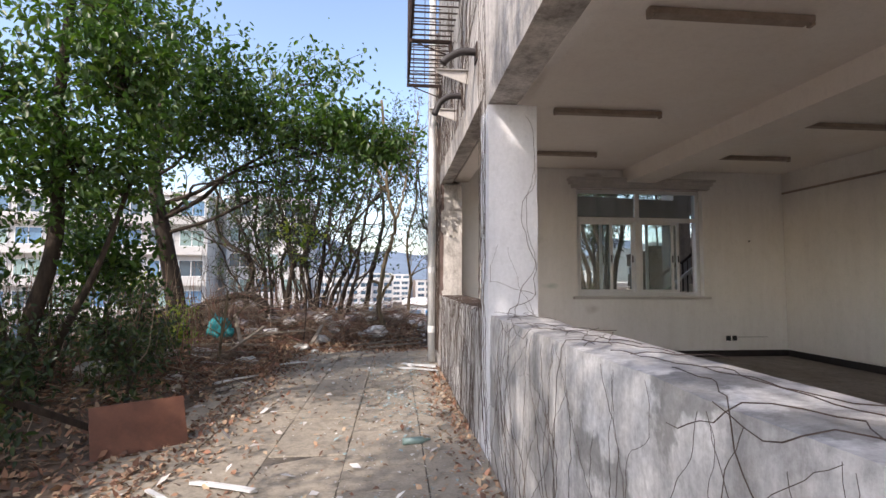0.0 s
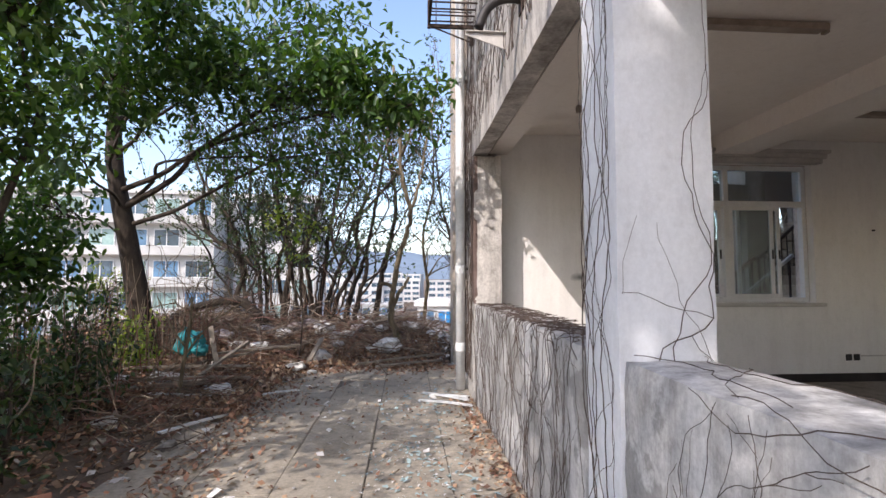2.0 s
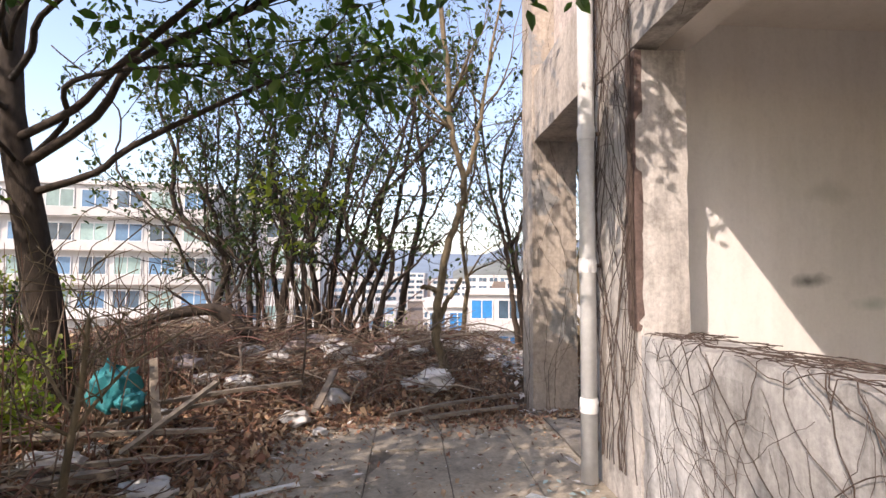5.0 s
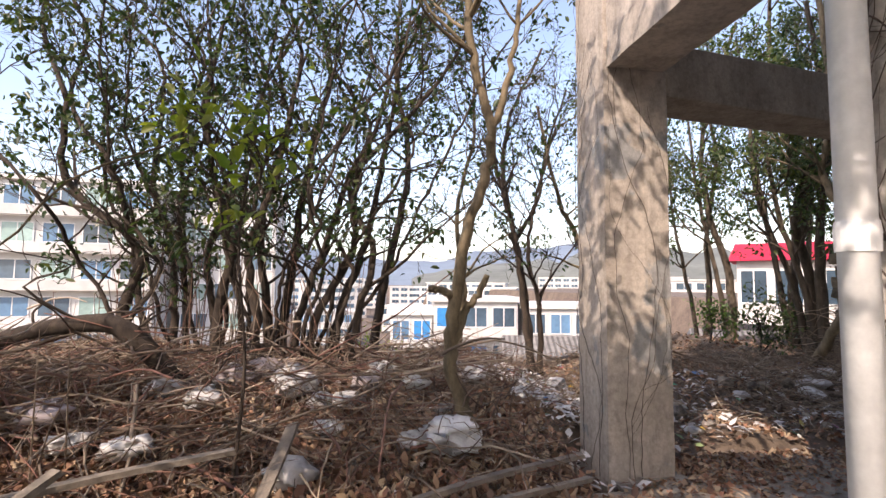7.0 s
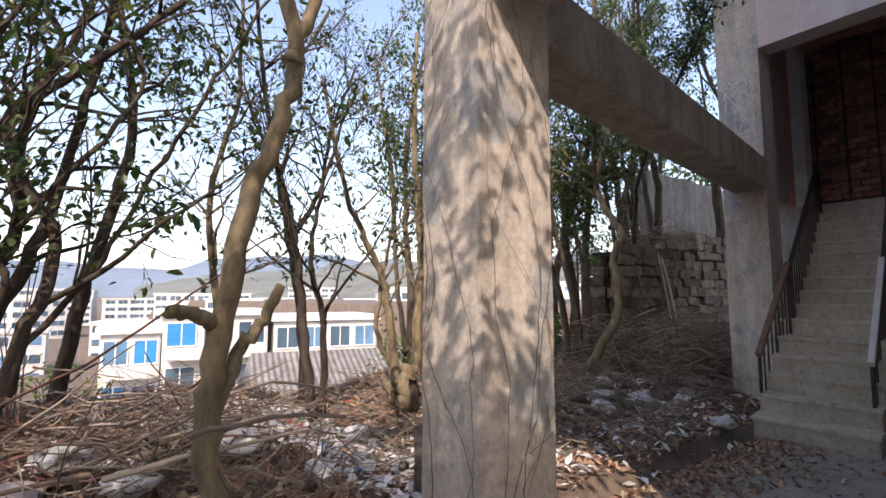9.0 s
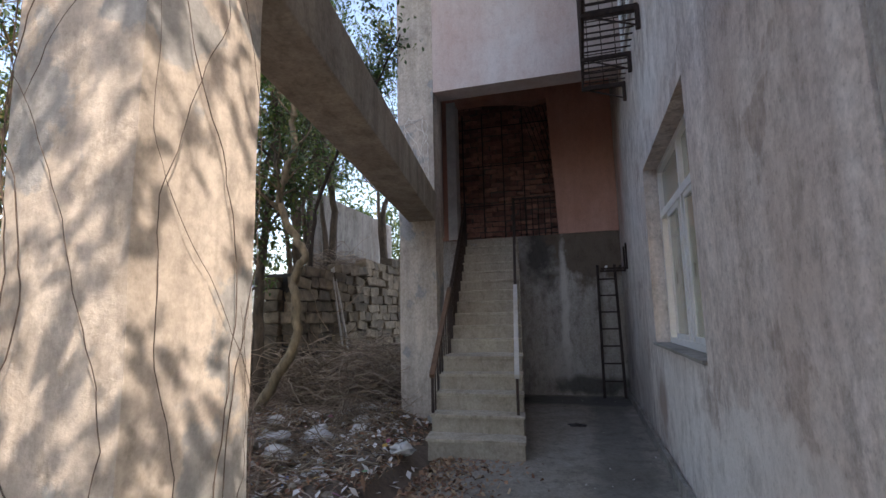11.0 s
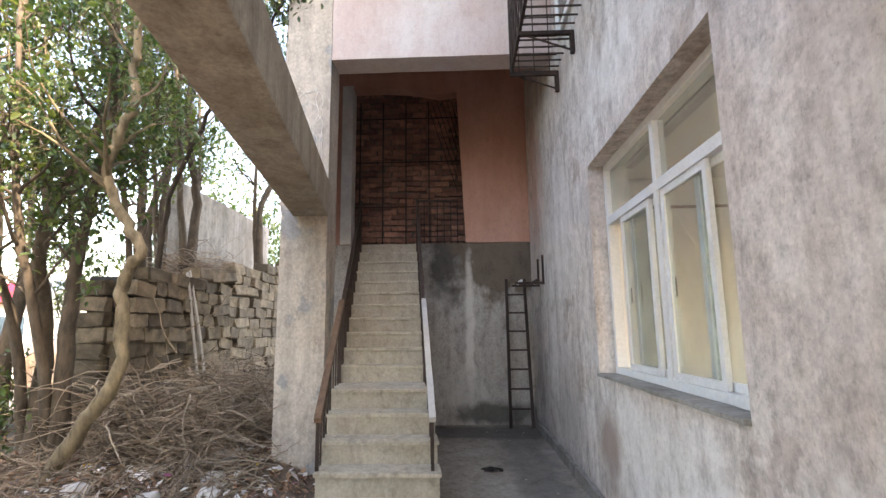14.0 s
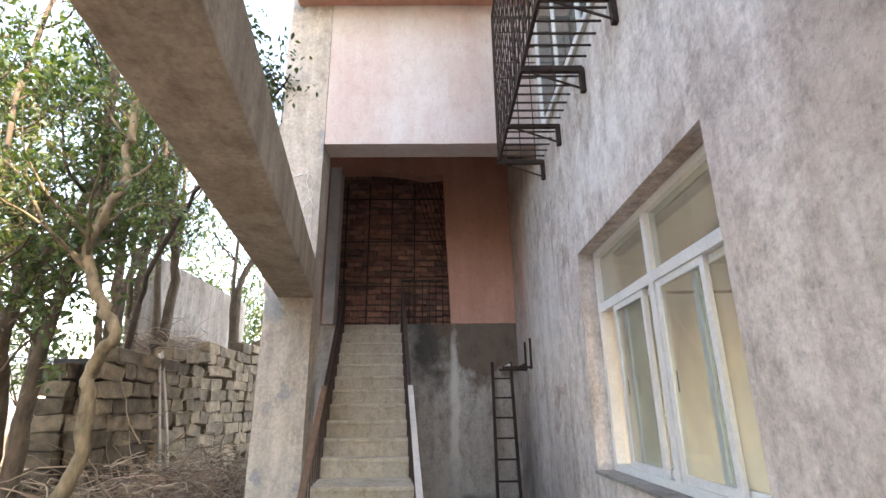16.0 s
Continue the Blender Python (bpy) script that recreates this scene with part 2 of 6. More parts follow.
# The last patch darkens the foot of the wall.
M["dampwall"] = stains(weathered("damp_back_wall", (0.52, 0.475, 0.43), (0.24, 0.21, 0.18), (0.62, 0.585, 0.545), 0.4, 0.45, bump=0.3), [
    ("y", 10.25, 2.6, 0.5, 0.95, (0.05, 0.042, 0.036), 0.9, 0.5), ("y", 9.35, 2.75, 0.95, 1.0, (0.15, 0.11, 0.08), 0.92, 0.2), ("y", 9.9, 1.5, 0.09, 1.6, (0.66, 0.64, 0.60), 0.85, 0.4),
    ("y", 10.0, 0.55, 0.5, 0.35, (0.52, 0.50, 0.46), 0.6, 0.4), ("y", 9.5, 0.15, 0.9, 0.22, (0.06, 0.06, 0.05), 0.8, 0.4)])
# Darker bands run along the wall foot and in front of the back wall.
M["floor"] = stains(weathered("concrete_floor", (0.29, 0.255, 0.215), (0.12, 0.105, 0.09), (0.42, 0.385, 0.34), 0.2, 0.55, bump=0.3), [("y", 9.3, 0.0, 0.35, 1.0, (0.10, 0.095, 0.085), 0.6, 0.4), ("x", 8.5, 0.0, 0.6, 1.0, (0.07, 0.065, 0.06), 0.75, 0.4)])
M["step"] = weathered("step_concrete", (0.42, 0.36, 0.285), (0.22, 0.19, 0.14), (0.50, 0.44, 0.36), 0.25, 0.4, bump=0.3)
M["tread"] = weathered("worn_tread", (0.50, 0.43, 0.34), (0.20, 0.17, 0.12), (0.60, 0.53, 0.43), 0.2, 0.6, bump=0.4)
M["slab"] = weathered("paving_concrete", (0.33, 0.29, 0.235), (0.11, 0.095, 0.08), (0.45, 0.39, 0.31), 0.1, 0.6, bump=0.5)
M["soil"] = weathered("leaf_soil", (0.14, 0.10, 0.074), (0.045, 0.033, 0.026), (0.23, 0.17, 0.125), 0.2, 0.7, bump=1.0)
M["stone"] = plain("rubble_stone", (0.25, 0.195, 0.135), 0.92, 0, 0.55, 6, 0.9, 0.6)
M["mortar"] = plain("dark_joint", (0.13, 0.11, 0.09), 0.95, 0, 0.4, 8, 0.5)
M["brickedge"] = weathered("exposed_brick", (0.10, 0.06, 0.05), (0.035, 0.025, 0.022), (0.24, 0.17, 0.15), 0.3, 0.8, bump=1.0)
M["brick"] = plain("old_brick", (0.44, 0.22, 0.17), 0.9, 0, 0.4, 14, 0.5, 0.6)
M["rust"] = plain("rusty_iron", (0.055, 0.035, 0.028), 0.75, 0.3, 0.5, 20, 0.3)
M["rustrail"] = plain("rail_wood", (0.16, 0.09, 0.055), 0.75, 0, 0.4, 20, 0.3)
M["pvc"] = plain("pvc_white", (0.78, 0.78, 0.77), 0.45, 0, 0.18, 3, 0.05)
M["alu"] = plain("window_white", (0.74, 0.74, 0.73), 0.4, 0, 0.08, 6, 0.03)
M["aluin"] = plain("window_grey", (0.55, 0.52, 0.49), 0.5, 0, 0.15, 6, 0.03)
M["lamp"] = plain("lamp_batten", (0.34, 0.27, 0.22), 0.6, 0, 0.25, 9, 0.05)
# Serves dark paint, and shade in the stone gaps and behind upper panes.
M["dark"] = plain("dark_paint_and_shade", (0.03, 0.025, 0.025), 0.6, 0, 0.3, 9, 0.1)
M["roomfloor"] = weathered("room_floor", (0.25, 0.215, 0.185), (0.09, 0.075, 0.065), (0.36, 0.32, 0.28), 0.1, 0.6, bump=0.3)
M["glass"] = glass("window_glass")
M["wood"] = plain("grey_wood", (0.30, 0.25, 0.20), 0.85, 0, 0.35, 14, 0.4, 0.3)
M["board"] = plain("brown_board", (0.14, 0.055, 0.032), 0.55, 0, 0.25, 5, 0.1)
M["plastic"] = plain("white_plastic", (0.72, 0.70, 0.68), 0.5, 0, 0.2, 7, 0.3, 0.25)
M["teal"] = plain("teal_net", (0.03, 0.32, 0.36), 0.6, 0, 0.3, 12, 0.3)
M["bark"] = plain("dark_bark", (0.075, 0.055, 0.042), 0.95, 0, 0.5, 18, 0.9, 0.3, (1, 1, 0.3))
M["barklight"] = plain("pale_bark", (0.22, 0.17, 0.105), 0.9, 0, 0.65, 11, 0.7, 0.25, (1, 1, 0.4))
M["leaf"] = islands("broad_leaf", [(0.022, 0.055, 0.016), (0.038, 0.085, 0.02), (0.06, 0.125, 0.025), (0.095, 0.15, 0.03)], 0.4, 0.27)
M["leafdark"] = islands("dark_leaf", [(0.015, 0.035, 0.018), (0.026, 0.05, 0.022), (0.042, 0.072, 0.028), (0.085, 0.095, 0.034)], 0.36, 0.28)
M["leafmid"] = islands("woodland_leaf", [(0.024, 0.05, 0.024), (0.04, 0.074, 0.034), (0.065, 0.10, 0.042), (0.12, 0.145, 0.05), (0.036, 0.066, 0.038)], 0.33, 0.3)
M["leafyel"] = islands("yellow_leaf", [(0.10, 0.16, 0.03), (0.20, 0.22, 0.04), (0.07, 0.13, 0.03)], 0.45, 0.4)
M["litter"] = islands("fallen_leaves", [(0.08, 0.047, 0.034), (0.27, 0.13, 0.08), (0.40, 0.26, 0.16), (0.16, 0.085, 0.06), (0.50, 0.38, 0.25), (0.33, 0.15, 0.095)], 0.85)
M["twig"] = islands("dry_twigs", [(0.09, 0.064, 0.05), (0.20, 0.145, 0.105), (0.34, 0.27, 0.205), (0.07, 0.048, 0.04), (0.21, 0.10, 0.075), (0.28, 0.17, 0.12)], 0.9)
M["brush"] = islands("pale_brushwood", [(0.16, 0.12, 0.09), (0.30, 0.235, 0.175), (0.42, 0.34, 0.26), (0.12, 0.085, 0.07), (0.36, 0.27, 0.19)], 0.9)
M["barkmid"] = plain("brown_bark", (0.13, 0.10, 0.073), 0.92, 0, 0.55, 14, 0.8, 0.3, (1, 1, 0.35))
M["scrap"] = islands("small_scraps", [(0.70, 0.68, 0.65), (0.62, 0.60, 0.58), (0.45, 0.40, 0.36), (0.75, 0.73, 0.72), (0.30, 0.25, 0.21)], 0.6)
M["colour"] = islands("coloured_scraps", [(0.55, 0.05, 0.04), (0.05, 0.22, 0.50), (0.60, 0.35, 0.05), (0.05, 0.35, 0.22), (0.65, 0.60, 0.55)], 0.5)
M["shard"] = plain("glass_shard", (0.45, 0.58, 0.58), 0.12, 0, 0.2, 9, 0.0, 0.3)
M["vine"] = plain("dry_vine", (0.075, 0.052, 0.042), 0.9, 0, 0.4, 30, 0.2)
M["whitestain"] = plain("white_salt", (0.75, 0.73, 0.68), 0.9, 0, 0.15, 9, 0.1)
M["citywall"] = plain("city_wall", (0.74, 0.72, 0.69), 0.85, 0, 0.12, 0.15, 0.0, 0.3)
M["cityglass"] = plain("city_window", (0.10, 0.16, 0.22), 0.2, 0, 0.4, 0.4, 0.0, 0.5)
# Green and blue window tints are paled, with distance haze in the colour.
M["cityblue"] = plain("blue_window", (0.14, 0.28, 0.44), 0.3, 0, 0.3, 0.6, 0.0, 0.3)
M["cityvivid"] = plain("vivid_blue_panel", (0.03, 0.27, 0.62), 0.4, 0, 0.15, 0.6, 0.0, 0.15)
M["citygreen"] = plain("green_window", (0.32, 0.46, 0.43), 0.3, 0, 0.3, 0.6, 0.0, 0.4)
M["redroof"] = plain("red_roof", (0.55, 0.02, 0.05), 0.6, 0, 0.15, 1.0, 0.1)
M["tile"] = plain("grey_roof_tile", (0.24, 0.225, 0.21), 0.85, 0, 0.35, 2.0, 0.3, 0.3)
_nt = M["tile"].node_tree
_wv = _nt.nodes.new("ShaderNodeTexWave")
_wv.inputs["Scale"].default_value, _wv.inputs["Distortion"].default_value = 1.1, 1.0
_nt.links.new(_nt.nodes.new("ShaderNodeTexCoord").outputs["Object"], _wv.inputs["Vector"])
_tb = _nt.nodes["Principled BSDF"].inputs["Base Color"]
_nt.links.new(_mix(_nt, 0.75, _tb.links[0].from_socket, _ramp(_nt, _wv.outputs["Fac"], [(0.2, (0.3, 0.3, 0.3)), (0.7, (1, 1, 1))]), "MULTIPLY"), _tb)
# Blue distance haze is put into the far hills' colour.
M["hill"] = plain("haze_blue_hill", (0.17, 0.22, 0.28), 1.0, 0, 0.15, 0.004, 0.0)

# ---- builders ----
def link_mesh(name, verts, faces, material, parent=None, label="", smooth=False):
    me = bpy.data.meshes.new(name)
    me.from_pydata(verts, [], faces)
    me.materials.append(material)
    if smooth:
        me.polygons.foreach_set("use_smooth", [True] * len(me.polygons))
    ob = new(name, me)
    if parent is not None:
        ob.parent = parent
    if label:
        ob["label"] = label
    return ob


def part(name, bm, material, parent=None, label="", smooth=False):
    """Links a bmesh as one mesh object under a thing or a part."""
    me = bpy.data.meshes.new(name)
    bm.normal_update()
    bm.to_mesh(me)
    bm.free()
    me.materials.append(material)
    if smooth:
        me.polygons.foreach_set("use_smooth", [True] * len(me.polygons))
    ob = new(name, me)
    if parent is not None:
        ob.parent = parent
    if label:
        ob["label"] = label
    return ob


def empty(name, m, label="", category="", group="", kind=""):
    ob = new(name)
    ob.matrix_world = m
    return tagged(ob, label, category, group, kind)


def box(bm, x0, x1, y0, y1, z0, z1, bevel=0.0, m=None):
    """Adds a box, its edges rounded off by bevel."""
    r = bmesh.ops.create_cube(bm, size=1.0)
    vs = r["verts"]
    bmesh.ops.scale(bm, vec=(x1 - x0, y1 - y0, z1 - z0), verts=vs)
    bmesh.ops.translate(bm, vec=((x0 + x1) / 2, (y0 + y1) / 2, (z0 + z1) / 2), verts=vs)
    if bevel:
        es = list({e for v in vs for e in v.link_edges})
        g = bmesh.ops.bevel(bm, geom=es, offset=bevel, segments=2, affect="EDGES", profile=0.5)
        vs = list({v for f in g["faces"] for v in f.verts} | {v for v in vs if v.is_valid})
    if m is not None:
        bmesh.ops.transform(bm, matrix=m, verts=vs)
    return bm


def boxes(*rows, bevel=0.0):
    bm = bmesh.new()
    for r in rows:
        box(bm, *r, bevel=bevel)
    return bm


def rough_box(x0, x1, y0, y1, z0, z1, cut=0.12, wear=0.008, seed=0):
    """A plastered block with worn, slightly uneven faces and edges."""
    bm = bmesh.new()
    n = [max(1, min(60, int(round(d / cut)))) for d in (x1 - x0, y1 - y0, z1 - z0)]
    o, d = (x0, y0, z0), (x1 - x0, y1 - y0, z1 - z0)
    grid = {}

    def vert(i, j, k):
        key = (i, j, k)
        if key not in grid:
            p = Vector((o[0] + d[0] * i / n[0], o[1] + d[1] * j / n[1], o[2] + d[2] * k / n[2]))
            edge = sum(a in (0, b) for a, b in zip(key, n))
            q = noise.noise_vector(p * 3.1 + Vector((seed, 0, 0))) * wear * 0.6 + noise.noise_vector(p * 9.0) * wear * 0.4
            if edge >= 2:
                c = Vector((sum((x0, x1)) / 2, sum((y0, y1)) / 2, sum((z0, z1)) / 2))
                pull = Vector([(1 if a == 0 else -1) if a in (0, b) else 0 for a, b in zip(key, n)])
                q += pull * wear * (0.5 + 0.9 * abs(noise.noise(p * 6.0)))
            grid[key] = bm.verts.new(p + q)
        return grid[key]

    for axis in range(3):
        a, b = [k for k in range(3) if k != axis]
        for side in (0, n[axis]):
            for i in range(n[a]):
                for j in range(n[b]):
                    ring = []
                    for di, dj in ((0, 0), (1, 0), (1, 1), (0, 1)):
                        key = [0, 0, 0]
                        key[axis], key[a], key[b] = side, i + di, j + dj
                        ring.append(vert(*key))
                    bm.faces.new(ring)
    bmesh.ops.recalc_face_normals(bm, faces=bm.faces)
    return bm


def tube(bm, pts, radii, sides=8, closed=True):
    """A round bar or limb along points, tapering by radii."""
    pts = [Vector(p) for p in pts]
    if not isinstance(radii, (list, tuple)):
        radii = [radii] * len(pts)
    rings = []
    up = Vector((0, 0, 1))
    last = None
    for k, p in enumerate(pts):
        d = (pts[min(k + 1, len(pts) - 1)] - pts[max(k - 1, 0)]).normalized()
        a = d.cross(up if abs(d.z) < 0.95 else Vector((1, 0, 0))).normalized() if last is None else (last - d * last.dot(d)).normalized()
        last = a
        b = d.cross(a)
        rings.append([bm.verts.new(p + (a * math.cos(t) + b * math.sin(t)) * radii[k]) for t in [2 * math.pi * s / sides for s in range(sides)]])
    for r0, r1 in zip(rings, rings[1:]):
        for s in range(sides):
            bm.faces.new((r0[s], r0[(s + 1) % sides], r1[(s + 1) % sides], r1[s]))
    if closed:
        bm.faces.new(rings[0][::-1])
        bm.faces.new(rings[-1])
    return bm


def bar(bm, a, b, w, h=None):
    """A square bar from a to b."""
    a, b = Vector(a), Vector(b)
    d = (b - a).normalized()
    s = d.cross(Vector((0, 0, 1)) if abs(d.z) < 0.95 else Vector((0, 1, 0))).normalized()
    u = s.cross(d)
    h = w if h is None else h
    q = [(s * i * w / 2 + u * j * h / 2) for i, j in ((-1, -1), (1, -1), (1, 1), (-1, 1))]
    v0 = [bm.verts.new(a + k) for k in q]
    v1 = [bm.verts.new(b + k) for k in q]
    for s in range(4):
        bm.faces.new((v0[s], v0[(s + 1) % 4], v1[(s + 1) % 4], v1[s]))
    bm.faces.new(v0[::-1])
    bm.faces.new(v1)
    return bm


def smoothline(pts, per=5):
    """Points along a smooth line through pts."""
    pts = [Vector(p) for p in pts]
    out = []
    for k in range(len(pts) - 1):
        p0, p1, p2, p3 = pts[max(k - 1, 0)], pts[k], pts[k + 1], pts[min(k + 2, len(pts) - 1)]
        for s in range(per):
            t = s / per
            out.append(0.5 * (2 * p1 + (p2 - p0) * t + (2 * p0 - 5 * p1 + 4 * p2 - p3) * t * t + (3 * p1 - p0 - 3 * p2 + p3) * t ** 3))
    return out + [pts[-1]]


def structure(ob, label="", category=""):
    return tagged(ob, label, category, kind="structure")


# ---- the building ----
XF, XI = 0.92, 1.28            # outer and inner face of the west front
YI, YO = 8.58, 8.90            # inner and outer face of the north wall
SILL, HEAD = 1.07, 2.80        # parapet top, opening head
CEIL = 3.16
# Unseen roof level, raised so the building shades the wood.
TOP = 12.6

structure(part("wall_parapet_south", rough_box(XF, XI, -4.0, 4.31, -0.1, SILL, 0.1, 0.012, 1), M["parapet"]), "stained white plaster parapet with dry creepers", "wall")
structure(part("wall_parapet_north", rough_box(XF, XI - 0.02, 4.66, 8.2, -0.1, SILL, 0.1, 0.014, 2), M["parapet"]), "stained plaster parapet, its top broken and overgrown", "wall")
structure(part("wall_pillar", rough_box(XF - 0.004, XI + 0.02, 4.313, 4.657, -0.1, 2.662, 0.12, 0.006, 3), M["pillar"]), "bluish white painted pillar with dry creepers", "pillar")
# Unseen pillar; the front is left open beyond it for more room light.
structure(part("wall_pillar_south", rough_box(XF - 0.004, XI + 0.02, -4.35, -4.003, -0.1, 2.662, 0.2, 0.006, 3), M["pillar"]), "white painted pillar", "pillar")
structure(part("wall_corner_pier", rough_box(XF - 0.004, XI - 0.03, 8.203, YO, -0.1, HEAD - 0.003, 0.12, 0.01, 4), M["facade"]), "cracked plaster corner pier", "wall")
structure(part("wall_front_beam", rough_box(XF - 0.002, 1.10, 4.66, YO, HEAD, 3.6, 0.14, 0.01, 5), M["facade"]), "stained plaster lintel over the opening", "beam")
structure(part("wall_front_beam_south", rough_box(XF - 0.004, 1.16, -9.0, 4.657, 2.665, 3.6, 0.14, 0.01, 15), M["facade"]), "stained plaster lintel over the long opening", "beam")
structure(part("wall_inner_beam", rough_box(1.163, 1.40, -9.0, YI - 0.003, HEAD + 0.10, CEIL + 0.3, 0.3, 0.004, 6), M["ceil"]), "painted inner lintel", "beam")
structure(part("wall_upper_front", rough_box(XF + 0.004, 1.25, -9.0, YO, 3.603, TOP, 0.2, 0.012, 7), M["facade"]), "stained upper front wall with creepers", "wall")
# passage side of the front
structure(part("wall_passage_beam", rough_box(XF, 1.38, YO + 0.003, 10.648, 2.88, 3.62, 0.12, 0.01, 8), M["colconc"]), "plastered beam over the passage mouth", "beam")
structure(part("wall_passage_panel", rough_box(1.15, 1.36, YO + 0.003, 10.648, 3.623, 6.4, 0.2, 0.008, 9), M["nwall"]), "recessed grey upper wall panel", "wall")
structure(part("wall_corner_column", rough_box(0.90, 1.40, 10.65, 11.12, -0.1, 6.42, 0.12, 0.008, 10), M["colconc"]), "tall plastered concrete column with creeper", "column")
# slanting beam to the second column
_bm = bmesh.new()
box(_bm, 0, 5.34, -0.20, 0.20, 2.74, 3.16, 0.012)
for _v in _bm.verts:
    _v.co += noise.noise_vector(_v.co * 4) * 0.006
_beam = part("wall_cross_beam", _bm, M["concrete"])
_beam.matrix_world = pose(1.38, 10.92, 0, 0, 0, 8.9)
structure(_beam, "bare concrete beam between two columns", "beam")
structure(part("wall_second_column", rough_box(6.62, 7.02, 11.54, 12.09, -0.1, TOP, 0.12, 0.008, 11), M["colconc"]), "weathered concrete column beside the stairs", "column")
structure(part("wall_brick_edge", rough_box(XF - 0.016, XF + 0.05, 8.197, 8.34, SILL, HEAD - 0.01, 0.06, 0.014, 22), M["brickedge"]), "broken plaster edge with dark red brick showing", "wall")
# room
def pane_wall(name, x0, x1, y0, y1, z0, z1, hx0, hx1, hz0, hz1, mat):
    bm = boxes((x0, hx0, y0, y1, z0, z1), (hx1, x1, y0, y1, z0, z1), (hx0, hx1, y0, y1, z0, hz0), (hx0, hx1, y0, y1, hz1, z1))
    bmesh.ops.remove_doubles(bm, verts=bm.verts, dist=1e-4)
    return part(name, bm, mat)


WX0, WX1, WZ0, WZ1 = 3.20, 5.39, 1.06, 2.85
structure(pane_wall("wall_north_inside", XI - 0.03, 6.86, YI, YI + 0.10, 0.0, CEIL + 0.3, WX0, WX1, WZ0, WZ1, M["roomwall"]), "dingy cream painted room wall with stains", "wall")
structure(pane_wall("wall_north_outside", XI - 0.027, 9.40, YI + 0.103, YO, -0.1, TOP, WX0, WX1, WZ0 - 0.02, WZ1 - 0.01, M["nwall"]), "weathered pinkish grey rendered outer wall", "wall")
structure(part("wall_east", boxes((6.863, 7.1, -9.2, YI, 0.0, CEIL + 0.3)), M["room"]), "cream painted room wall", "wall")
# Its wide unseen opening is added to let daylight into the room.
structure(part("wall_south", boxes((XF, 6.86, -9.24, -9.003, 0.0, 0.9), (XF, 1.6, -9.24, -9.003, 0.9, CEIL + 0.3), (6.2, 6.86, -9.24, -9.003, 0.9, CEIL + 0.3), (1.6, 6.2, -9.24, -9.003, 2.75, CEIL + 0.3)), M["room"]), "cream painted room wall", "wall")
structure(part("ceiling", boxes((1.403, 6.86, -9.0, YI - 0.003, CEIL, CEIL + 0.2), (4.0, 4.5, -9.0, YI - 0.006, 2.93, CEIL + 0.02)), M["ceil"]), "dingy painted ceiling with a cross beam", "ceiling")
structure(part("floor_room", boxes((XI, 6.86, -9.0, YI, -0.15, 0.055)), M["roomfloor"]), "dark dusty concrete room floor", "floor")
structure(part("roof", boxes((XF, 9.4, -9.2, YO, TOP, TOP + 0.2)), M["concrete"]), "unseen flat concrete roof, set high for its shade", "roof")
structure(part("wall_upper_south", boxes((1.25, 9.4, -9.2, -9.0, CEIL + 0.3, TOP)), M["facade"]), "plain upper wall", "wall")
structure(part("wall_upper_east", boxes((9.2, 9.4, -9.0, YI, 0, TOP)), M["facade"]), "plain rear wall", "wall")
# dark skirting
structure(part("baseboard", boxes((XI - 0.02, 6.845, YI - 0.02, YI - 0.003, 0.055, 0.16), (6.843, 6.86, -8.9, YI - 0.02, 0.055, 0.16)), M["dark"]), "black painted skirting", "baseboard")

structure(part("trim_wall_kerb", rough_box(1.6, 9.097, YO + 0.003, YO + 0.06, -0.05, 0.11, 0.12, 0.012, 23), M["damp"]), "dark cement kerb along the wall foot", "kerb")
# stair hall
BX = 9.10
structure(part("wall_back_lower", rough_box(BX, BX + 0.25, YO + 0.003, 12.6, -0.1, 2.83, 0.2, 0.006, 12), M["dampwall"]), "damp stained grey lower wall", "wall")
_bm = bmesh.new()
for _ring in (((YO + 0.003, 2.833), (9.94, 2.833), (10.05, 5.46), (10.05, TOP), (YO + 0.003, TOP)), ((11.84, 2.833), (12.6, 2.833), (12.6, TOP), (11.84, TOP)),
              ((10.05, 5.46), (10.35, 5.42), (10.75, 5.51), (11.3, 5.56), (11.84, 5.55), (11.84, TOP), (10.05, TOP))):
    _a = [_bm.verts.new((BX, y, z)) for y, z in _ring]
    _b = [_bm.verts.new((BX + 0.25, y, z)) for y, z in _ring]
    _bm.faces.new(_a[::-1])
    _bm.faces.new(_b)
    for _k in range(len(_ring)):
        _j = (_k + 1) % len(_ring)
        _bm.faces.new((_a[_k], _a[_j], _b[_j], _b[_k]))
bmesh.ops.recalc_face_normals(_bm, faces=_bm.faces)
structure(part("wall_back_upper", _bm, M["pink"]), "pink plastered wall with an open doorway", "wall")
structure(part("wall_landing_front", rough_box(6.60, 6.95, YO + 0.003, 11.537, 4.65, 6.777, 0.25, 0.005, 13), M["pinkwhite"]), "faded pink and white plastered upper wall", "wall")
structure(part("wall_hall_north", boxes((7.023, BX, 12.095, 12.25, 2.9, TOP)), M["pinkwhite"]), "faded plastered wall", "wall")
structure(part("roof_eave", boxes((5.75, 9.35, YO + 0.003, 12.0, 6.78, 6.95)), M["pink"]), "projecting eave slab over the stair hall", "eave")
structure(part("ceiling_hall", boxes((6.953, BX, YO + 0.003, 12.0, 6.4, 6.6)), M["pink"]), "pink plastered soffit", "ceiling")
structure(part("trim_doorway", boxes((BX - 0.03, BX + 0.253, 11.82, 12.0, 2.835, 5.60)), M["pvc"]), "pale painted door post", "trim")

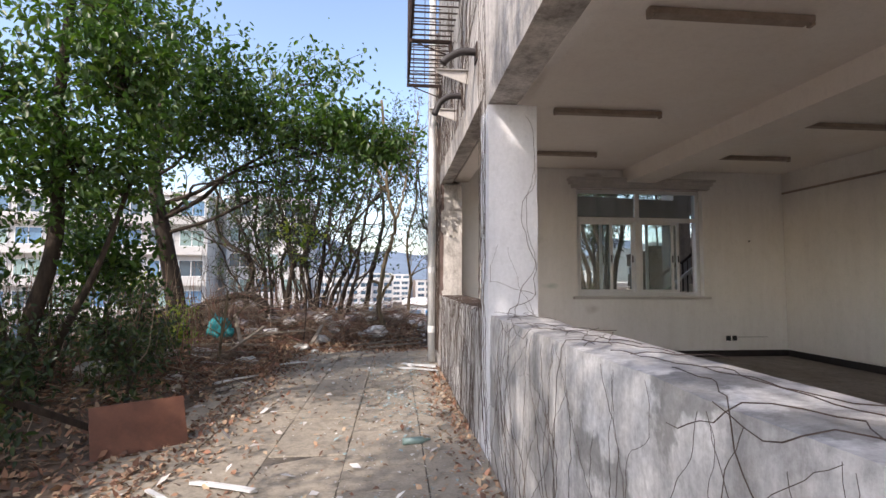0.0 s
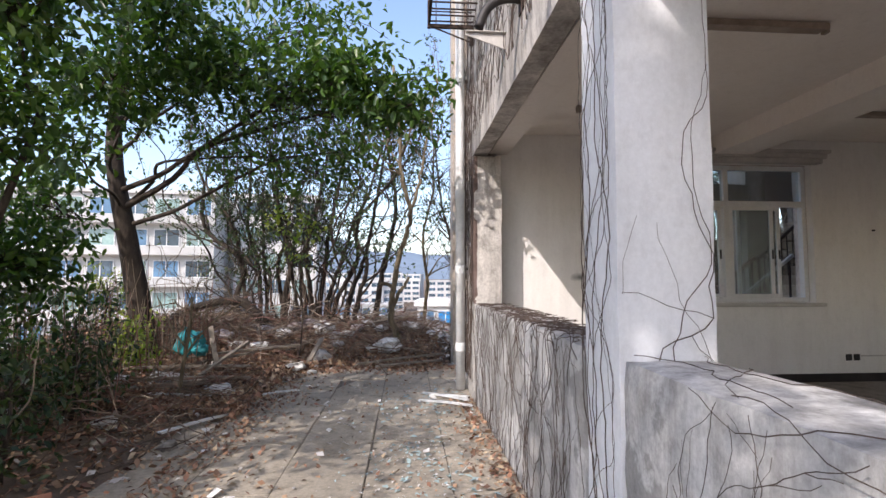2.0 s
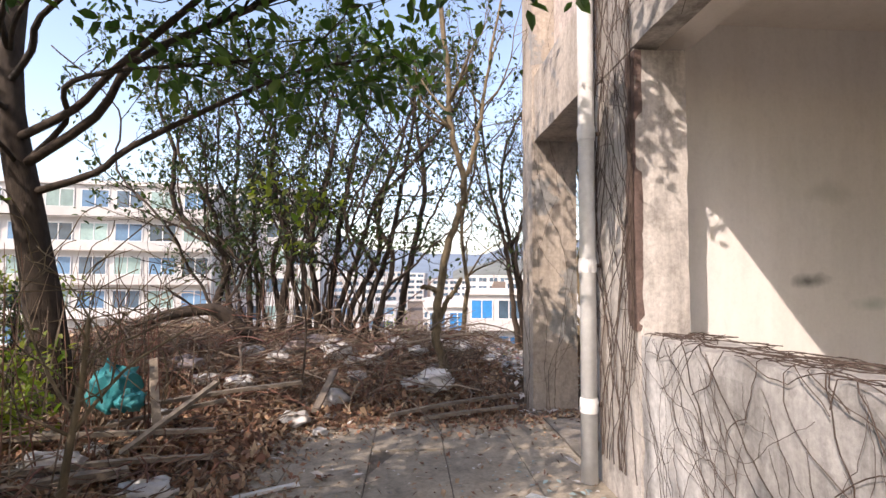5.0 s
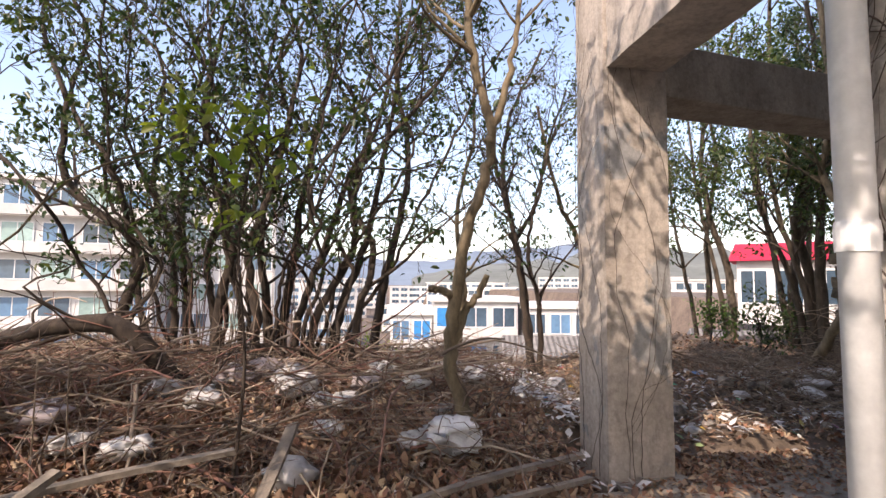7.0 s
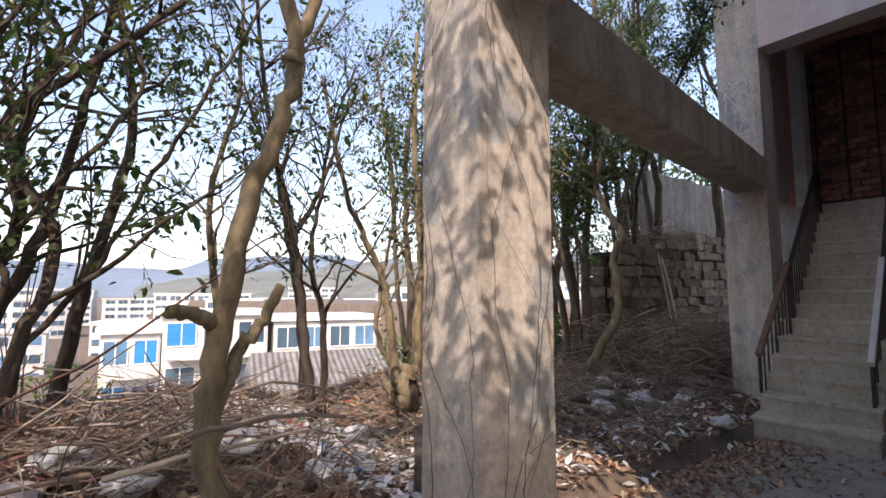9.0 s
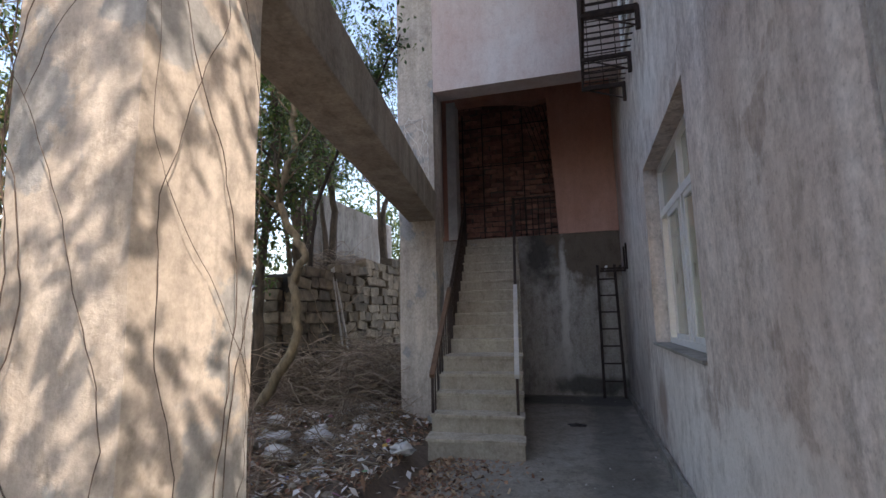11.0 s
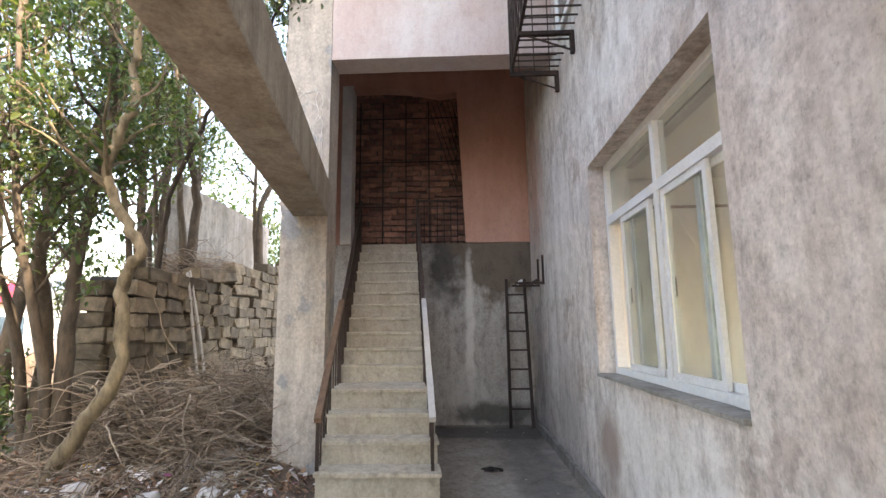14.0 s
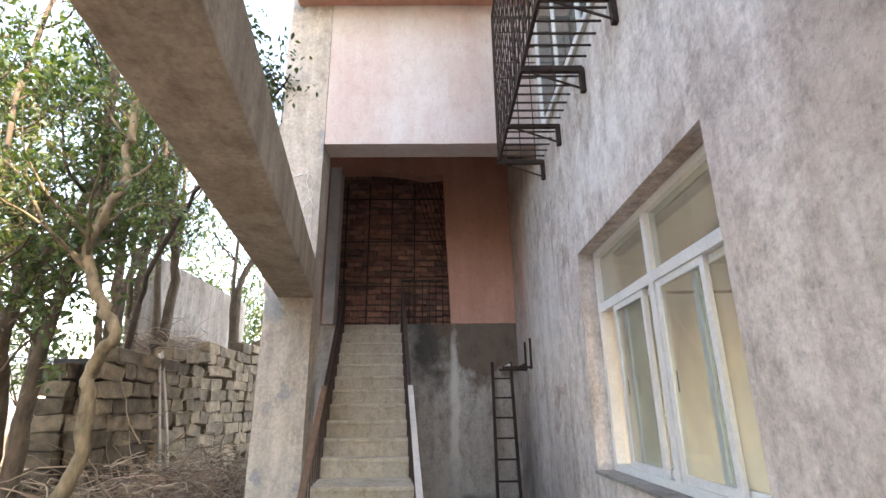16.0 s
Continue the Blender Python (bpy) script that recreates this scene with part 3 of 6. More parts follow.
# ---- ground ----
def rise(x, y):
    """Height of the open ground."""
    z = -0.03
    k = min(1, max(0, (y - 10.3) / 1.6)) * min(1, max(0, (2.2 - x) / 1.4))
    z += 0.30 * k * k * (3 - 2 * k)
    k = min(1, max(0, (-1.7 - x) / 1.8))
    z += 0.16 * k
    k = min(1, max(0, (y - 11.4) / 2.6)) * min(1, max(0, (x - 1.6) / 1.5)) 
    z += 0.26 * k
    if x < 30:
        d = max(0.0, y - 15.5) if x < 5 else max(0.0, y - 17.5)
        d = max(d, -6.0 - x)
        z -= 12.0 * (1 - math.exp(-d / 16.0)) if d else 0
    if 7.25 < x < 30 and 14.35 < y < 14.3 + (x - 7.1) * 0.65:
        z += min(1, (x - 7.25) / 2.2) * (1.9 + 0.12 * (x - 7.25))
    near = math.hypot(x, y - 8)
    if near < 40:
        z += (0.05 + (0.09 if y > 10.6 else 0)) * noise.noise(Vector((x * 1.1, y * 1.1, 1))) + 0.035 * noise.noise(Vector((x * 3, y * 3, 5)))
    inside = -1.55 < x and y < 10.35 and y > -9 or x > 0.9 and y < 11.3
    if inside:
        z = -0.12
    return z


def ground_lines(lo, hi, fine):
    a, v, s = [], lo, fine
    while v <= hi:
        a.append(v)
        v += fine
    out, v, s = [], hi, fine
    while v < 2500:
        s *= 1.32
        v += s
        out.append(v)
    back, v, s = [], lo, fine
    while v > -2500:
        s *= 1.32
        v -= s
        back.append(v)
    return back[::-1] + a + out


_gx, _gy = ground_lines(-9, 13, 0.16), ground_lines(-7, 18, 0.16)
_v = [(x, y, rise(x, y)) for y in _gy for x in _gx]
_n = len(_gx)
_f = [(j * _n + i, j * _n + i + 1, (j + 1) * _n + i + 1, (j + 1) * _n + i) for j in range(len(_gy) - 1) for i in range(_n - 1)]
structure(link_mesh("ground", _v, _f, M["soil"], smooth=True), "dark soil covered in dry leaves", "ground")
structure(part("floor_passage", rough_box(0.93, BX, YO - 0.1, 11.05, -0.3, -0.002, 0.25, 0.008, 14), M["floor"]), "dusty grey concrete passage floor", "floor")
_path = part("pavement", boxes((-1.6, XF, -9, 10.4, -0.3, -0.016)), M["mortar"])
structure(_path, "old concrete slab path strewn with leaves", "pavement")

# ---- the window of the north wall ----
def rect_frame(bm, x0, x1, z0, z1, y0, y1, w):
    for r in ((x0, x0 + w, y0, y1, z0, z1), (x1 - w, x1, y0, y1, z0, z1), (x0 + w, x1 - w, y0, y1, z0, z0 + w), (x0 + w, x1 - w, y0, y1, z1 - w, z1)):
        box(bm, *r)
    return bm


def north_window():
    win = empty("window_1", pose(0, 0, 0), "white framed sliding window, partly open, dusty panes", "window", kind="structure")
    y0, y1, zt, xm = 8.685, 8.765, 2.34, (WX0 + WX1) / 2
    bm = rect_frame(bmesh.new(), WX0 + 0.002, WX1 - 0.002, WZ0 + 0.002, WZ1 - 0.012, y0, y1, 0.055)
    box(bm, WX0 + 0.057, WX1 - 0.057, y0, y1, zt - 0.035, zt + 0.035)
    box(bm, xm - 0.03, xm + 0.03, y0 + 0.002, y1 - 0.002, zt + 0.035, WZ1 - 0.067)
    box(bm, xm - 0.035, xm + 0.035, y0 + 0.002, y1 - 0.002, WZ0 + 0.057, zt - 0.035)
    part("window_frame", bm, M["alu"], win)
    part("window_sill", boxes((WX0 - 0.08, WX1 + 0.08, 8.50, 8.682, WZ0 - 0.05, WZ0 - 0.004), bevel=0.008), M["aluin"], win, "grey inner sill")
    part("window_sill", rough_box(WX0 + 0.002, WX1 - 0.002, 8.768, 8.93, WZ0 - 0.018, WZ0 + 0.012, 0.1, 0.006, 21), M["damp"], win, "crumbling cement outer sill")
    for x0, x1 in ((WX0 + 0.06, xm - 0.033), (xm + 0.033, WX1 - 0.06)):
        p = part("pane", boxes((x0, x1, y0 + 0.035, y0 + 0.041, zt + 0.037, WZ1 - 0.07)), M["glass"], win, "dusty transom pane")
        p.visible_shadow = False
    sw = (WX1 - WX0) / 4
    for x0, dy, slide in ((WX0 + 0.06, 0.02, 0), (xm - sw - 0.10, 0.055, 0), (xm + 0.04, 0.02, 0), (xm + 0.16, 0.055, 0)):
        x1 = x0 + sw + 0.05
        s = part("sash", rect_frame(bmesh.new(), x0, x1, WZ0 + 0.06, zt - 0.037, y0 + dy - 0.014, y0 + dy + 0.014, 0.045), M["alu"], win)
        p = part("pane", boxes((x0 + 0.046, x1 - 0.046, y0 + dy - 0.003, y0 + dy + 0.003, WZ0 + 0.106, zt - 0.083)), M["glass"], s)
        p.visible_shadow = False
        part("handle", boxes((x1 - 0.035, x1 - 0.015, y0 + dy - 0.03, y0 + dy - 0.0145, 1.62, 1.74), bevel=0.004), M["dark"], s)


north_window()
_bm = boxes((WX0 - 0.14, WX1 + 0.12, 8.44, YI - 0.003, 2.90, 2.96), (WX0 - 0.10, WX1 + 0.08, 8.47, YI - 0.003, 2.84, 2.90), (WX0 - 0.17, WX1 + 0.15, 8.41, YI - 0.003, 2.96, 3.00), bevel=0.006)
tagged(part("curtain_pelmet", _bm, M["aluin"]), "dusty white moulded pelmet above the window", "pelmet")


def batten_lamp(x, y):
    lamp = empty("ceiling_lamp", pose(x, y, CEIL), "empty brown fluorescent batten on the ceiling", "ceiling lamp", "ceiling battens")
    part("housing", boxes((-0.6, 0.6, -0.03, 0.03, -0.05, -0.004), bevel=0.006), M["lamp"], lamp)
    part("lamp_holder", boxes((-0.6, -0.57, -0.025, 0.025, -0.075, -0.052), bevel=0.004), M["lamp"], lamp)
    part("lamp_holder", boxes((0.57, 0.6, -0.025, 0.025, -0.075, -0.052), bevel=0.004), M["lamp"], lamp)
    part("tray", boxes((-0.56, 0.56, -0.04, 0.04, -0.06, -0.052)), M["lamp"], lamp)
    return lamp


_l = batten_lamp(2.5, 3.75)
for _x, _y in ((2.5, 5.74), (2.5, 7.5), (5.45, 3.75), (5.45, 5.9), (5.45, 7.45), (2.5, 1.6), (5.45, 1.6)):
    copy_thing(_l, pose(_x, _y, CEIL))
_bm = boxes((5.75, 5.83, YI - 0.014, YI - 0.003, 0.32, 0.40), (5.86, 5.94, YI - 0.014, YI - 0.003, 0.32, 0.40), bevel=0.003)
tagged(part("wall_socket", _bm, M["dark"]), "dark socket boxes low on the room wall", "socket")
tagged(part("surface_conduit", boxes((5.96, 6.5, YI - 0.012, YI - 0.003, 0.37, 0.385)), M["aluin"]), "thin pale conduit along the wall", "conduit")
tagged(part("wall_hook", boxes((6.2, 6.22, YI - 0.03, YI - 0.003, 1.98, 2.0)), M["dark"]), "small dark hook in the wall", "hook")
tagged(part("ceiling_conduit", boxes((6.83, 6.86, 2.0, YI - 0.02, 2.80, 2.83)), M["lamp"]), "brown conduit high on the wall", "conduit")

# ---- rain pipe ----
_pipe = empty("rain_pipe", pose(0.82, 8.76, 0), "white plastic rain pipe down the corner of the front", "rain pipe")
part("pipe", tube(bmesh.new(), [(0, 0, 0.0), (0, 0, 3), (0, 0, 6), (0, 0, TOP - 0.3)], 0.056, 20), M["pvc"], _pipe, smooth=True)
for _z in (0.52, 1.48, 2.42, 3.9, 5.4, 6.9):
    part("collar", tube(bmesh.new(), [(0, 0, _z - 0.05), (0, 0, _z + 0.02), (0, 0, _z + 0.05)], [0.062, 0.064, 0.06], 20), M["pvc"], _pipe)
    part("clamp", boxes((0.05, 0.098, -0.012, 0.012, _z - 0.012, _z + 0.012)), M["rust"], _pipe)


# ---- window cages ----
def cage(name, m, length, depth, height, steps, label):
    """A protruding iron window cage: brackets, frame and a net of thin bars. x along the wall, y away from it."""
    c = empty(name, m, label, "window cage")
    bm = bmesh.new()
    for z in (0.02, height):
        bar(bm, (0, depth, z), (length, depth, z), 0.03)
        bar(bm, (0, 0, z), (0, depth, z), 0.03)
        bar(bm, (length, 0, z), (length, depth, z), 0.03)
    for x in (0, length):
        bar(bm, (x, depth, 0), (x, depth, height), 0.03)
    part("frame", bm, M["rust"], c)
    n = int(length / 0.13)
    for k in range(n + 1):
        x = length * k / n
        part("bar", bar(bar(bmesh.new(), (x, depth, 0), (x, depth, height), 0.014), (x, 0.01, 0.02), (x, depth, 0.02), 0.014), M["rust"], c)
    for k in range(1, 9):
        z = height * k / 9
        bm = bar(bmesh.new(), (0, depth, z), (length, depth, z), 0.011)
        bar(bar(bm, (0, 0, z), (0, depth, z), 0.011), (length, 0, z), (length, depth, z), 0.011)
        part("rail", bm, M["rust"], c)
    for k in range(int(length / 0.26)):
        x = 0.26 * k
        part("diagonal", bar(bar(bmesh.new(), (x, depth + 0.012, 0.02), (x + 0.26, depth + 0.012, 0.55), 0.009), (x + 0.26, depth + 0.012, 0.02), (x, depth + 0.012, 0.55), 0.009), M["rust"], c)
    for k in range(3):
        y = depth * (k + 0.5) / 3
        for x in (0, length):
            part("bar", bar(bmesh.new(), (x, y, 0), (x, y, height), 0.011), M["rust"], c)
    for x in steps:
        b = part("bracket", boxes((x - 0.02, x + 0.02, 0.003, depth + 0.02, -0.045, -0.005), (x - 0.022, x + 0.022, 0.003, 0.045, -0.24, -0.046)), M["rust"], c)
        part("strut", bar(bmesh.new(), (x, 0.04, -0.20), (x, depth * 0.85, -0.05), 0.014), M["rust"], b)
    return c


cage("window_cage", pose(6.40, YO, 4.28, 0, 0, 180) @ Matrix.Scale(-1, 4, (0, 1, 0)), 2.75, 0.52, 2.1, (0.05, 0.83, 1.71, 2.49), "rusty iron cage round an upper window of the stair side")
cage("window_cage", pose(XF, 5.2, 4.34, 0, 0, 90), 3.1, 0.52, 1.9, (0.1, 1.55, 3.0), "black iron cage round an upper front window")


def upper_window(m, w, h, label):
    """Three sashes of glass in a pale frame, set on the wall's face."""
    win = empty("window_2", m, label, "window", kind="structure")
    part("window_frame", rect_frame(bmesh.new(), 0, w, 0, h, 0.004, 0.04, 0.05), M["alu"], win)
    # Near-black sheet stands for the unlit room behind the panes.
    part("backing", boxes((0.05, w - 0.05, 0.003, 0.008, 0.05, h - 0.05)), M["dark"], win)
    for k in range(3):
        x0, x1 = 0.05 + (w - 0.1) * k / 3, 0.05 + (w - 0.1) * (k + 1) / 3
        s = part("sash", rect_frame(bmesh.new(), x0, x1, 0.052, h - 0.052, 0.012, 0.035, 0.035), M["alu"], win)
        part("pane", boxes((x0 + 0.036, x1 - 0.036, 0.018, 0.022, 0.09, h - 0.09)), M["glass"], s)
    return win


upper_window(pose(6.2, YO, 4.55, 0, 0, 180) @ Matrix.Scale(-1, 4, (0, 1, 0)), 2.4, 1.6, "upper window with pale frame behind the cage")

# ---- fittings of the front wall ----
def wall_bracket(y, z, tilt):
    b = empty("wall_bracket", pose(XF, y, z, tilt, 0, 0), "pale triangular steel bracket on the front wall", "bracket", "front brackets")
    bm = bmesh.new()
    v = [bm.verts.new(p) for p in ((0, 0.004, -0.06), (0, 0.004, 0.055), (-0.32, 0.004, 0.07), (-0.32, 0.004, 0.05))]
    w = [bm.verts.new(p.co + Vector((0, 0.012, 0))) for p in v]
    bm.faces.new(v[::-1])
    bm.faces.new(w)
    for k in range(4):
        bm.faces.new((v[k], v[(k + 1) % 4], w[(k + 1) % 4], w[k]))
    part("web", bm, M["aluin"], b)
    part("flange", boxes((-0.32, 0.0, -0.02, 0.035, 0.072, 0.079)), M["aluin"], b)


wall_bracket(5.35, 3.28, 4)
wall_bracket(6.3, 3.22, -3)


def wall_spout(y, z, droop, label):
    s = empty("wall_spout", pose(XF, y, z), label, "spout")
    pts = smoothline([(0.05, 0, 0.02), (-0.12, 0, 0.03), (-0.24, 0, -0.02 - droop * 0.2), (-0.30, 0, -0.06 - droop)], 5)
    part("pipe", tube(bmesh.new(), pts, 0.032, 12), M["dark"], s, smooth=True)
    part("flange", boxes((-0.014, -0.003, -0.07, 0.07, -0.06, 0.10), bevel=0.003), M["rust"], s)


wall_spout(5.75, 3.22, 0.12, "black bent pipe stub out of the front wall")
wall_spout(4.85, 3.28, 0.02, "rusty straight pipe stub out of the front wall")

# ---- stairs ----
SKEW = 0.118


def skew(bm):
    for v in bm.verts:
        v.co.y += SKEW * (v.co.x - 5.2)
    return bm


YC = 10.78
_stairs = empty("stairs", pose(0, 0, 0), "worn concrete stairs in two flights with a small landing", "stairs", kind="structure")
for _k in range(5):
    _z1 = 0.178 * (_k + 1)
    _x0 = 4.86 + 0.28 * _k
    _bm = rough_box(_x0, 6.62 if _k == 4 else _x0 + 0.30, YC - 0.56, YC + 0.42, -0.05, _z1, 0.09, 0.012, 30 + _k)
    part("step", skew(_bm), M["step"], _stairs)
    if _k < 4:
        part("tread", skew(rough_box(_x0 - 0.022, _x0 + 0.285, YC - 0.572, YC + 0.432, _z1 - 0.038, _z1 + 0.004, 0.07, 0.009, 60 + _k)), M["tread"], _stairs)
part("tread", skew(rough_box(5.98 - 0.022, 6.605, YC - 0.572, YC + 0.432, 0.852, 0.894, 0.08, 0.009, 66)), M["tread"], _stairs)
for _k in range(11):
    _z1 = 0.89 + 0.1768 * (_k + 1)
    _x0 = 6.60 + 0.25 * _k
    _bm = rough_box(_x0, BX - 0.003 if _k == 10 else _x0 + 0.27, YC - 0.56, YC + 0.52, max(-0.05, _z1 - 0.62), _z1 - (0.008 if _k == 10 else 0), 0.09, 0.012, 40 + _k)
    part("step", skew(_bm), M["step"], _stairs)
    if _k < 10:
        part("tread", skew(rough_box(_x0 - 0.02, _x0 + 0.255, YC - 0.572, YC + 0.532, _z1 - 0.036, _z1 + 0.004, 0.07, 0.009, 70 + _k)), M["tread"], _stairs)
structure(part("wall_stair_side", skew(boxes((6.64, BX - 0.004, YC - 0.50, YC + 0.46, -0.05, 0.86))), M["damp"]), "damp grey wall under the upper flight", "wall")


def railing(name, side, rail_mat, rail_label, w):
    """A stair railing: a handrail in two lengths and thin iron balusters."""
    def at(x, z):
        return Vector((x, YC + side + SKEW * (x - 5.2), z))

    r = empty(name, pose(*at(5.2, 0.17)), rail_label, "railing", "stair railings")
    inv = Matrix.Translation(-at(5.2, 0.17))

    def bit(nm, bm, mat, lab=""):
        bmesh.ops.transform(bm, matrix=inv, verts=bm.verts)
        return part(nm, bm, mat, r, lab)

    bit("handrail", bar(bmesh.new(), at(5.17, 0.74), at(6.62, 1.76), w, 0.05), rail_mat)
    bit("handrail", bar(bmesh.new(), at(6.66, 1.70), at(9.0, 3.52), 0.04, 0.045), M["rust"], "dark iron upper handrail")
    for x0, x1, z0, z1, n in ((5.2, 6.55, 0.74, 1.72, 9), (6.7, 8.98, 1.72, 3.50, 19)):
        for k in range(n):
            t = k / (n - 1)
            x = x0 + (x1 - x0) * t
            zt = z0 + (z1 - z0) * t
            if x < 5.98:
                zb = 0.178 * (int((x - 4.86) / 0.28) + 1)
            elif x < 6.6:
                zb = 0.89
            else:
                zb = 0.89 + 0.1768 * (int((x - 6.6) / 0.25) + 1)
            thick = 0.026 if k in (0, n - 1) else 0.014
            bit("baluster", bar(bmesh.new(), at(x, zb - 0.02), at(x, zt - 0.02), thick), M["rust"])
    return r


railing("stair_railing", 0.41, M["rustrail"], "rusty iron railing with a worn wooden handrail", 0.055)
railing("stair_railing", -0.50, M["aluin"], "rusty iron railing with a pale painted handrail", 0.05)
# short landing guard at the top
_g = empty("landing_guard", pose(BX + 0.04, 10.12, 2.83), "dark iron guard rail in the doorway", "railing")
part("top_rail", bar(bmesh.new(), (0, -0.06, 0.72), (0, 0.62, 0.72), 0.035), M["rust"], _g)
part("bottom_rail", bar(bmesh.new(), (0, -0.06, 0.12), (0, 0.62, 0.12), 0.02), M["rust"], _g)
for _k in range(7):
    part("baluster", bar(bmesh.new(), (0, -0.05 + _k * 0.11, 0.0), (0, -0.05 + _k * 0.11, 0.71), 0.016), M["rust"], _g)

# ---- ladder, bracket ----
_lad = empty("ladder", pose(8.78, 9.17, 0), "old dark wooden ladder leaning on the back wall", "ladder")
for _s in (-0.165, 0.165):
    part("rail", bar(bmesh.new(), (0, _s, 0.0), (0.29, _s * 0.86, 2.22), 0.035, 0.045), M["rust"], _lad)
for _k in range(7):
    _t = 0.12 + 0.128 * _k
    part("rung", bar(bmesh.new(), (0.29 * _t, -0.17 + 0.02 * _t, 2.22 * _t), (0.29 * _t, 0.17 - 0.02 * _t, 2.22 * _t), 0.026), M["rust"], _lad)
_ac = empty("angle_bracket", pose(7.9, YO, 2.05), "rusty angle iron bracket with old paint on the wall", "bracket")
for _x in (0.0, 0.42):
    part("arm", boxes((_x - 0.015, _x + 0.015, 0.003, 0.40, -0.015, 0.015), (_x - 0.016, _x + 0.016, 0.003, 0.03, -0.02, 0.38)), M["rust"], _ac)
part("cross_bar", boxes((-0.05, 0.47, 0.30, 0.33, 0.018, 0.045)), M["pvc"], _ac, "paint flecked cross bar")
part("cross_bar", boxes((-0.05, 0.47, 0.10, 0.13, 0.018, 0.045)), M["rust"], _ac)

# ---- bricks stacked behind the doorway, with an iron grille ----
_stack = empty("wall_brick_infill", pose(BX + 0.46, 9.6, 2.83), "loose red brick infill behind the doorway", "brick wall", kind="structure")
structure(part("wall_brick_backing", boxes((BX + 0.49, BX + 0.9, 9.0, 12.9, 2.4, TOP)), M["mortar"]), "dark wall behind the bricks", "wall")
structure(part("floor_landing", boxes((BX + 0.253, BX + 0.9, 9.0, 12.9, 2.6, 2.826)), M["damp"]), "dark concrete landing floor", "floor")
# Unseen dark pieces added to close the recess behind the bricks.
structure(part("ceiling_landing", boxes((BX + 0.253, BX + 0.66, 9.0, 12.9, 5.75, 5.9)), M["dark"]), "unseen dark soffit closing the recess above the landing", "ceiling")
structure(part("wall_landing_end", boxes((BX + 0.253, BX + 0.66, 9.0, 9.2, 2.83, 5.75), (BX + 0.253, BX + 0.66, 12.7, 12.9, 2.83, 5.75)), M["mortar"]), "unseen dark end wall closing the landing recess", "wall")
_meshes = []
_rng = random.Random(5)
for _k in range(6):
    _bm = bmesh.new()
    box(_bm, -0.05, 0.0, -0.118, 0.118, 0.0, 0.078)
    for _v in _bm.verts:
        _v.co += Vector((_rng.uniform(-0.012, 0.012), _rng.uniform(-0.012, 0.012), _rng.uniform(-0.009, 0.009)))
    _me = bpy.data.meshes.new("brick")
    _bm.to_mesh(_me)
    _bm.free()
    _me.materials.append(M["brick"])
    _meshes.append(_me)
for _r in range(29):
    for _c in range(10):
        _o = new("brick", _rng.choice(_meshes))
        _o.parent = _stack
        _o.matrix_basis = pose(_rng.uniform(-0.03, 0.012), 0.35 + _c * 0.255 + (0.12 if _r % 2 else 0) + _rng.uniform(-0.012, 0.012), 0.005 + _r * 0.098 + 0.012 * math.sin(_c * 0.9 + _r), _rng.uniform(-4, 4), _rng.uniform(-6, 6), _rng.uniform(-4, 4))
_gr = empty("iron_grille", pose(BX + 0.30, 10.0, 2.83), "tall rusty iron grille in front of the bricks", "grille")
for _y in (0.55, 0.95, 1.35, 1.75):
    part("upright", bar(bmesh.new(), (0, _y, 0.0), (0, _y, 2.6), 0.022), M["rust"], _gr)
for _z in (0.7, 1.5, 2.3):
    part("crossbar", bar(bmesh.new(), (0.02, 0.0, _z), (0.02, 1.95, _z), 0.018), M["rust"], _gr)
for _k in range(7):
    part("diagonal", bar(bmesh.new(), (0.03, 0.05 + 0.09 * _k, 2.62), (0.03, 0.05, 2.62 - 0.2 - 0.25 * _k), 0.012), M["rust"], _gr)

# ---- trees ----
def leaf_mesh(rng, centres, n_each, spread, size, droop=0.35):
    """Small folded leaves scattered round each centre, as vertices and faces."""
    c = np.repeat(np.array(centres), n_each, axis=0)
    n = len(c)
    p = c + rng.normal(0, 1, (n, 3)) * spread
    d = rng.normal(0, 1, (n, 3))
    d[:, 2] -= droop * 1.5
    d /= np.linalg.norm(d, axis=1, keepdims=True)
    up = rng.normal(0, 0.55, (n, 3)) + np.array([0, 0, 1.0])
    s = np.cross(d, up)
    s /= np.linalg.norm(s, axis=1, keepdims=True) + 1e-9
    nn = np.cross(s, d)
    ln = size * rng.uniform(0.6, 1.25, (n, 1))
    w = ln * rng.uniform(0.2, 0.29, (n, 1))
    v = np.empty((n, 6, 3))
    v[:, 0] = p
    v[:, 1] = p + d * ln * 0.35 + s * w + nn * w * 0.35
    v[:, 2] = p + d * ln * 0.75 + s * w * 0.75 + nn * w * 0.2
    v[:, 3] = p + d * ln - nn * ln * 0.12
    v[:, 4] = p + d * ln * 0.75 - s * w * 0.75 + nn * w * 0.2
    v[:, 5] = p + d * ln * 0.35 - s * w + nn * w * 0.35
    idx = np.arange(n)[:, None] * 6
    f = np.concatenate([idx + np.array([[0, 1, 2, 3]]), idx + np.array([[0, 3, 4, 5]])])
    return v.reshape(-1, 3), f


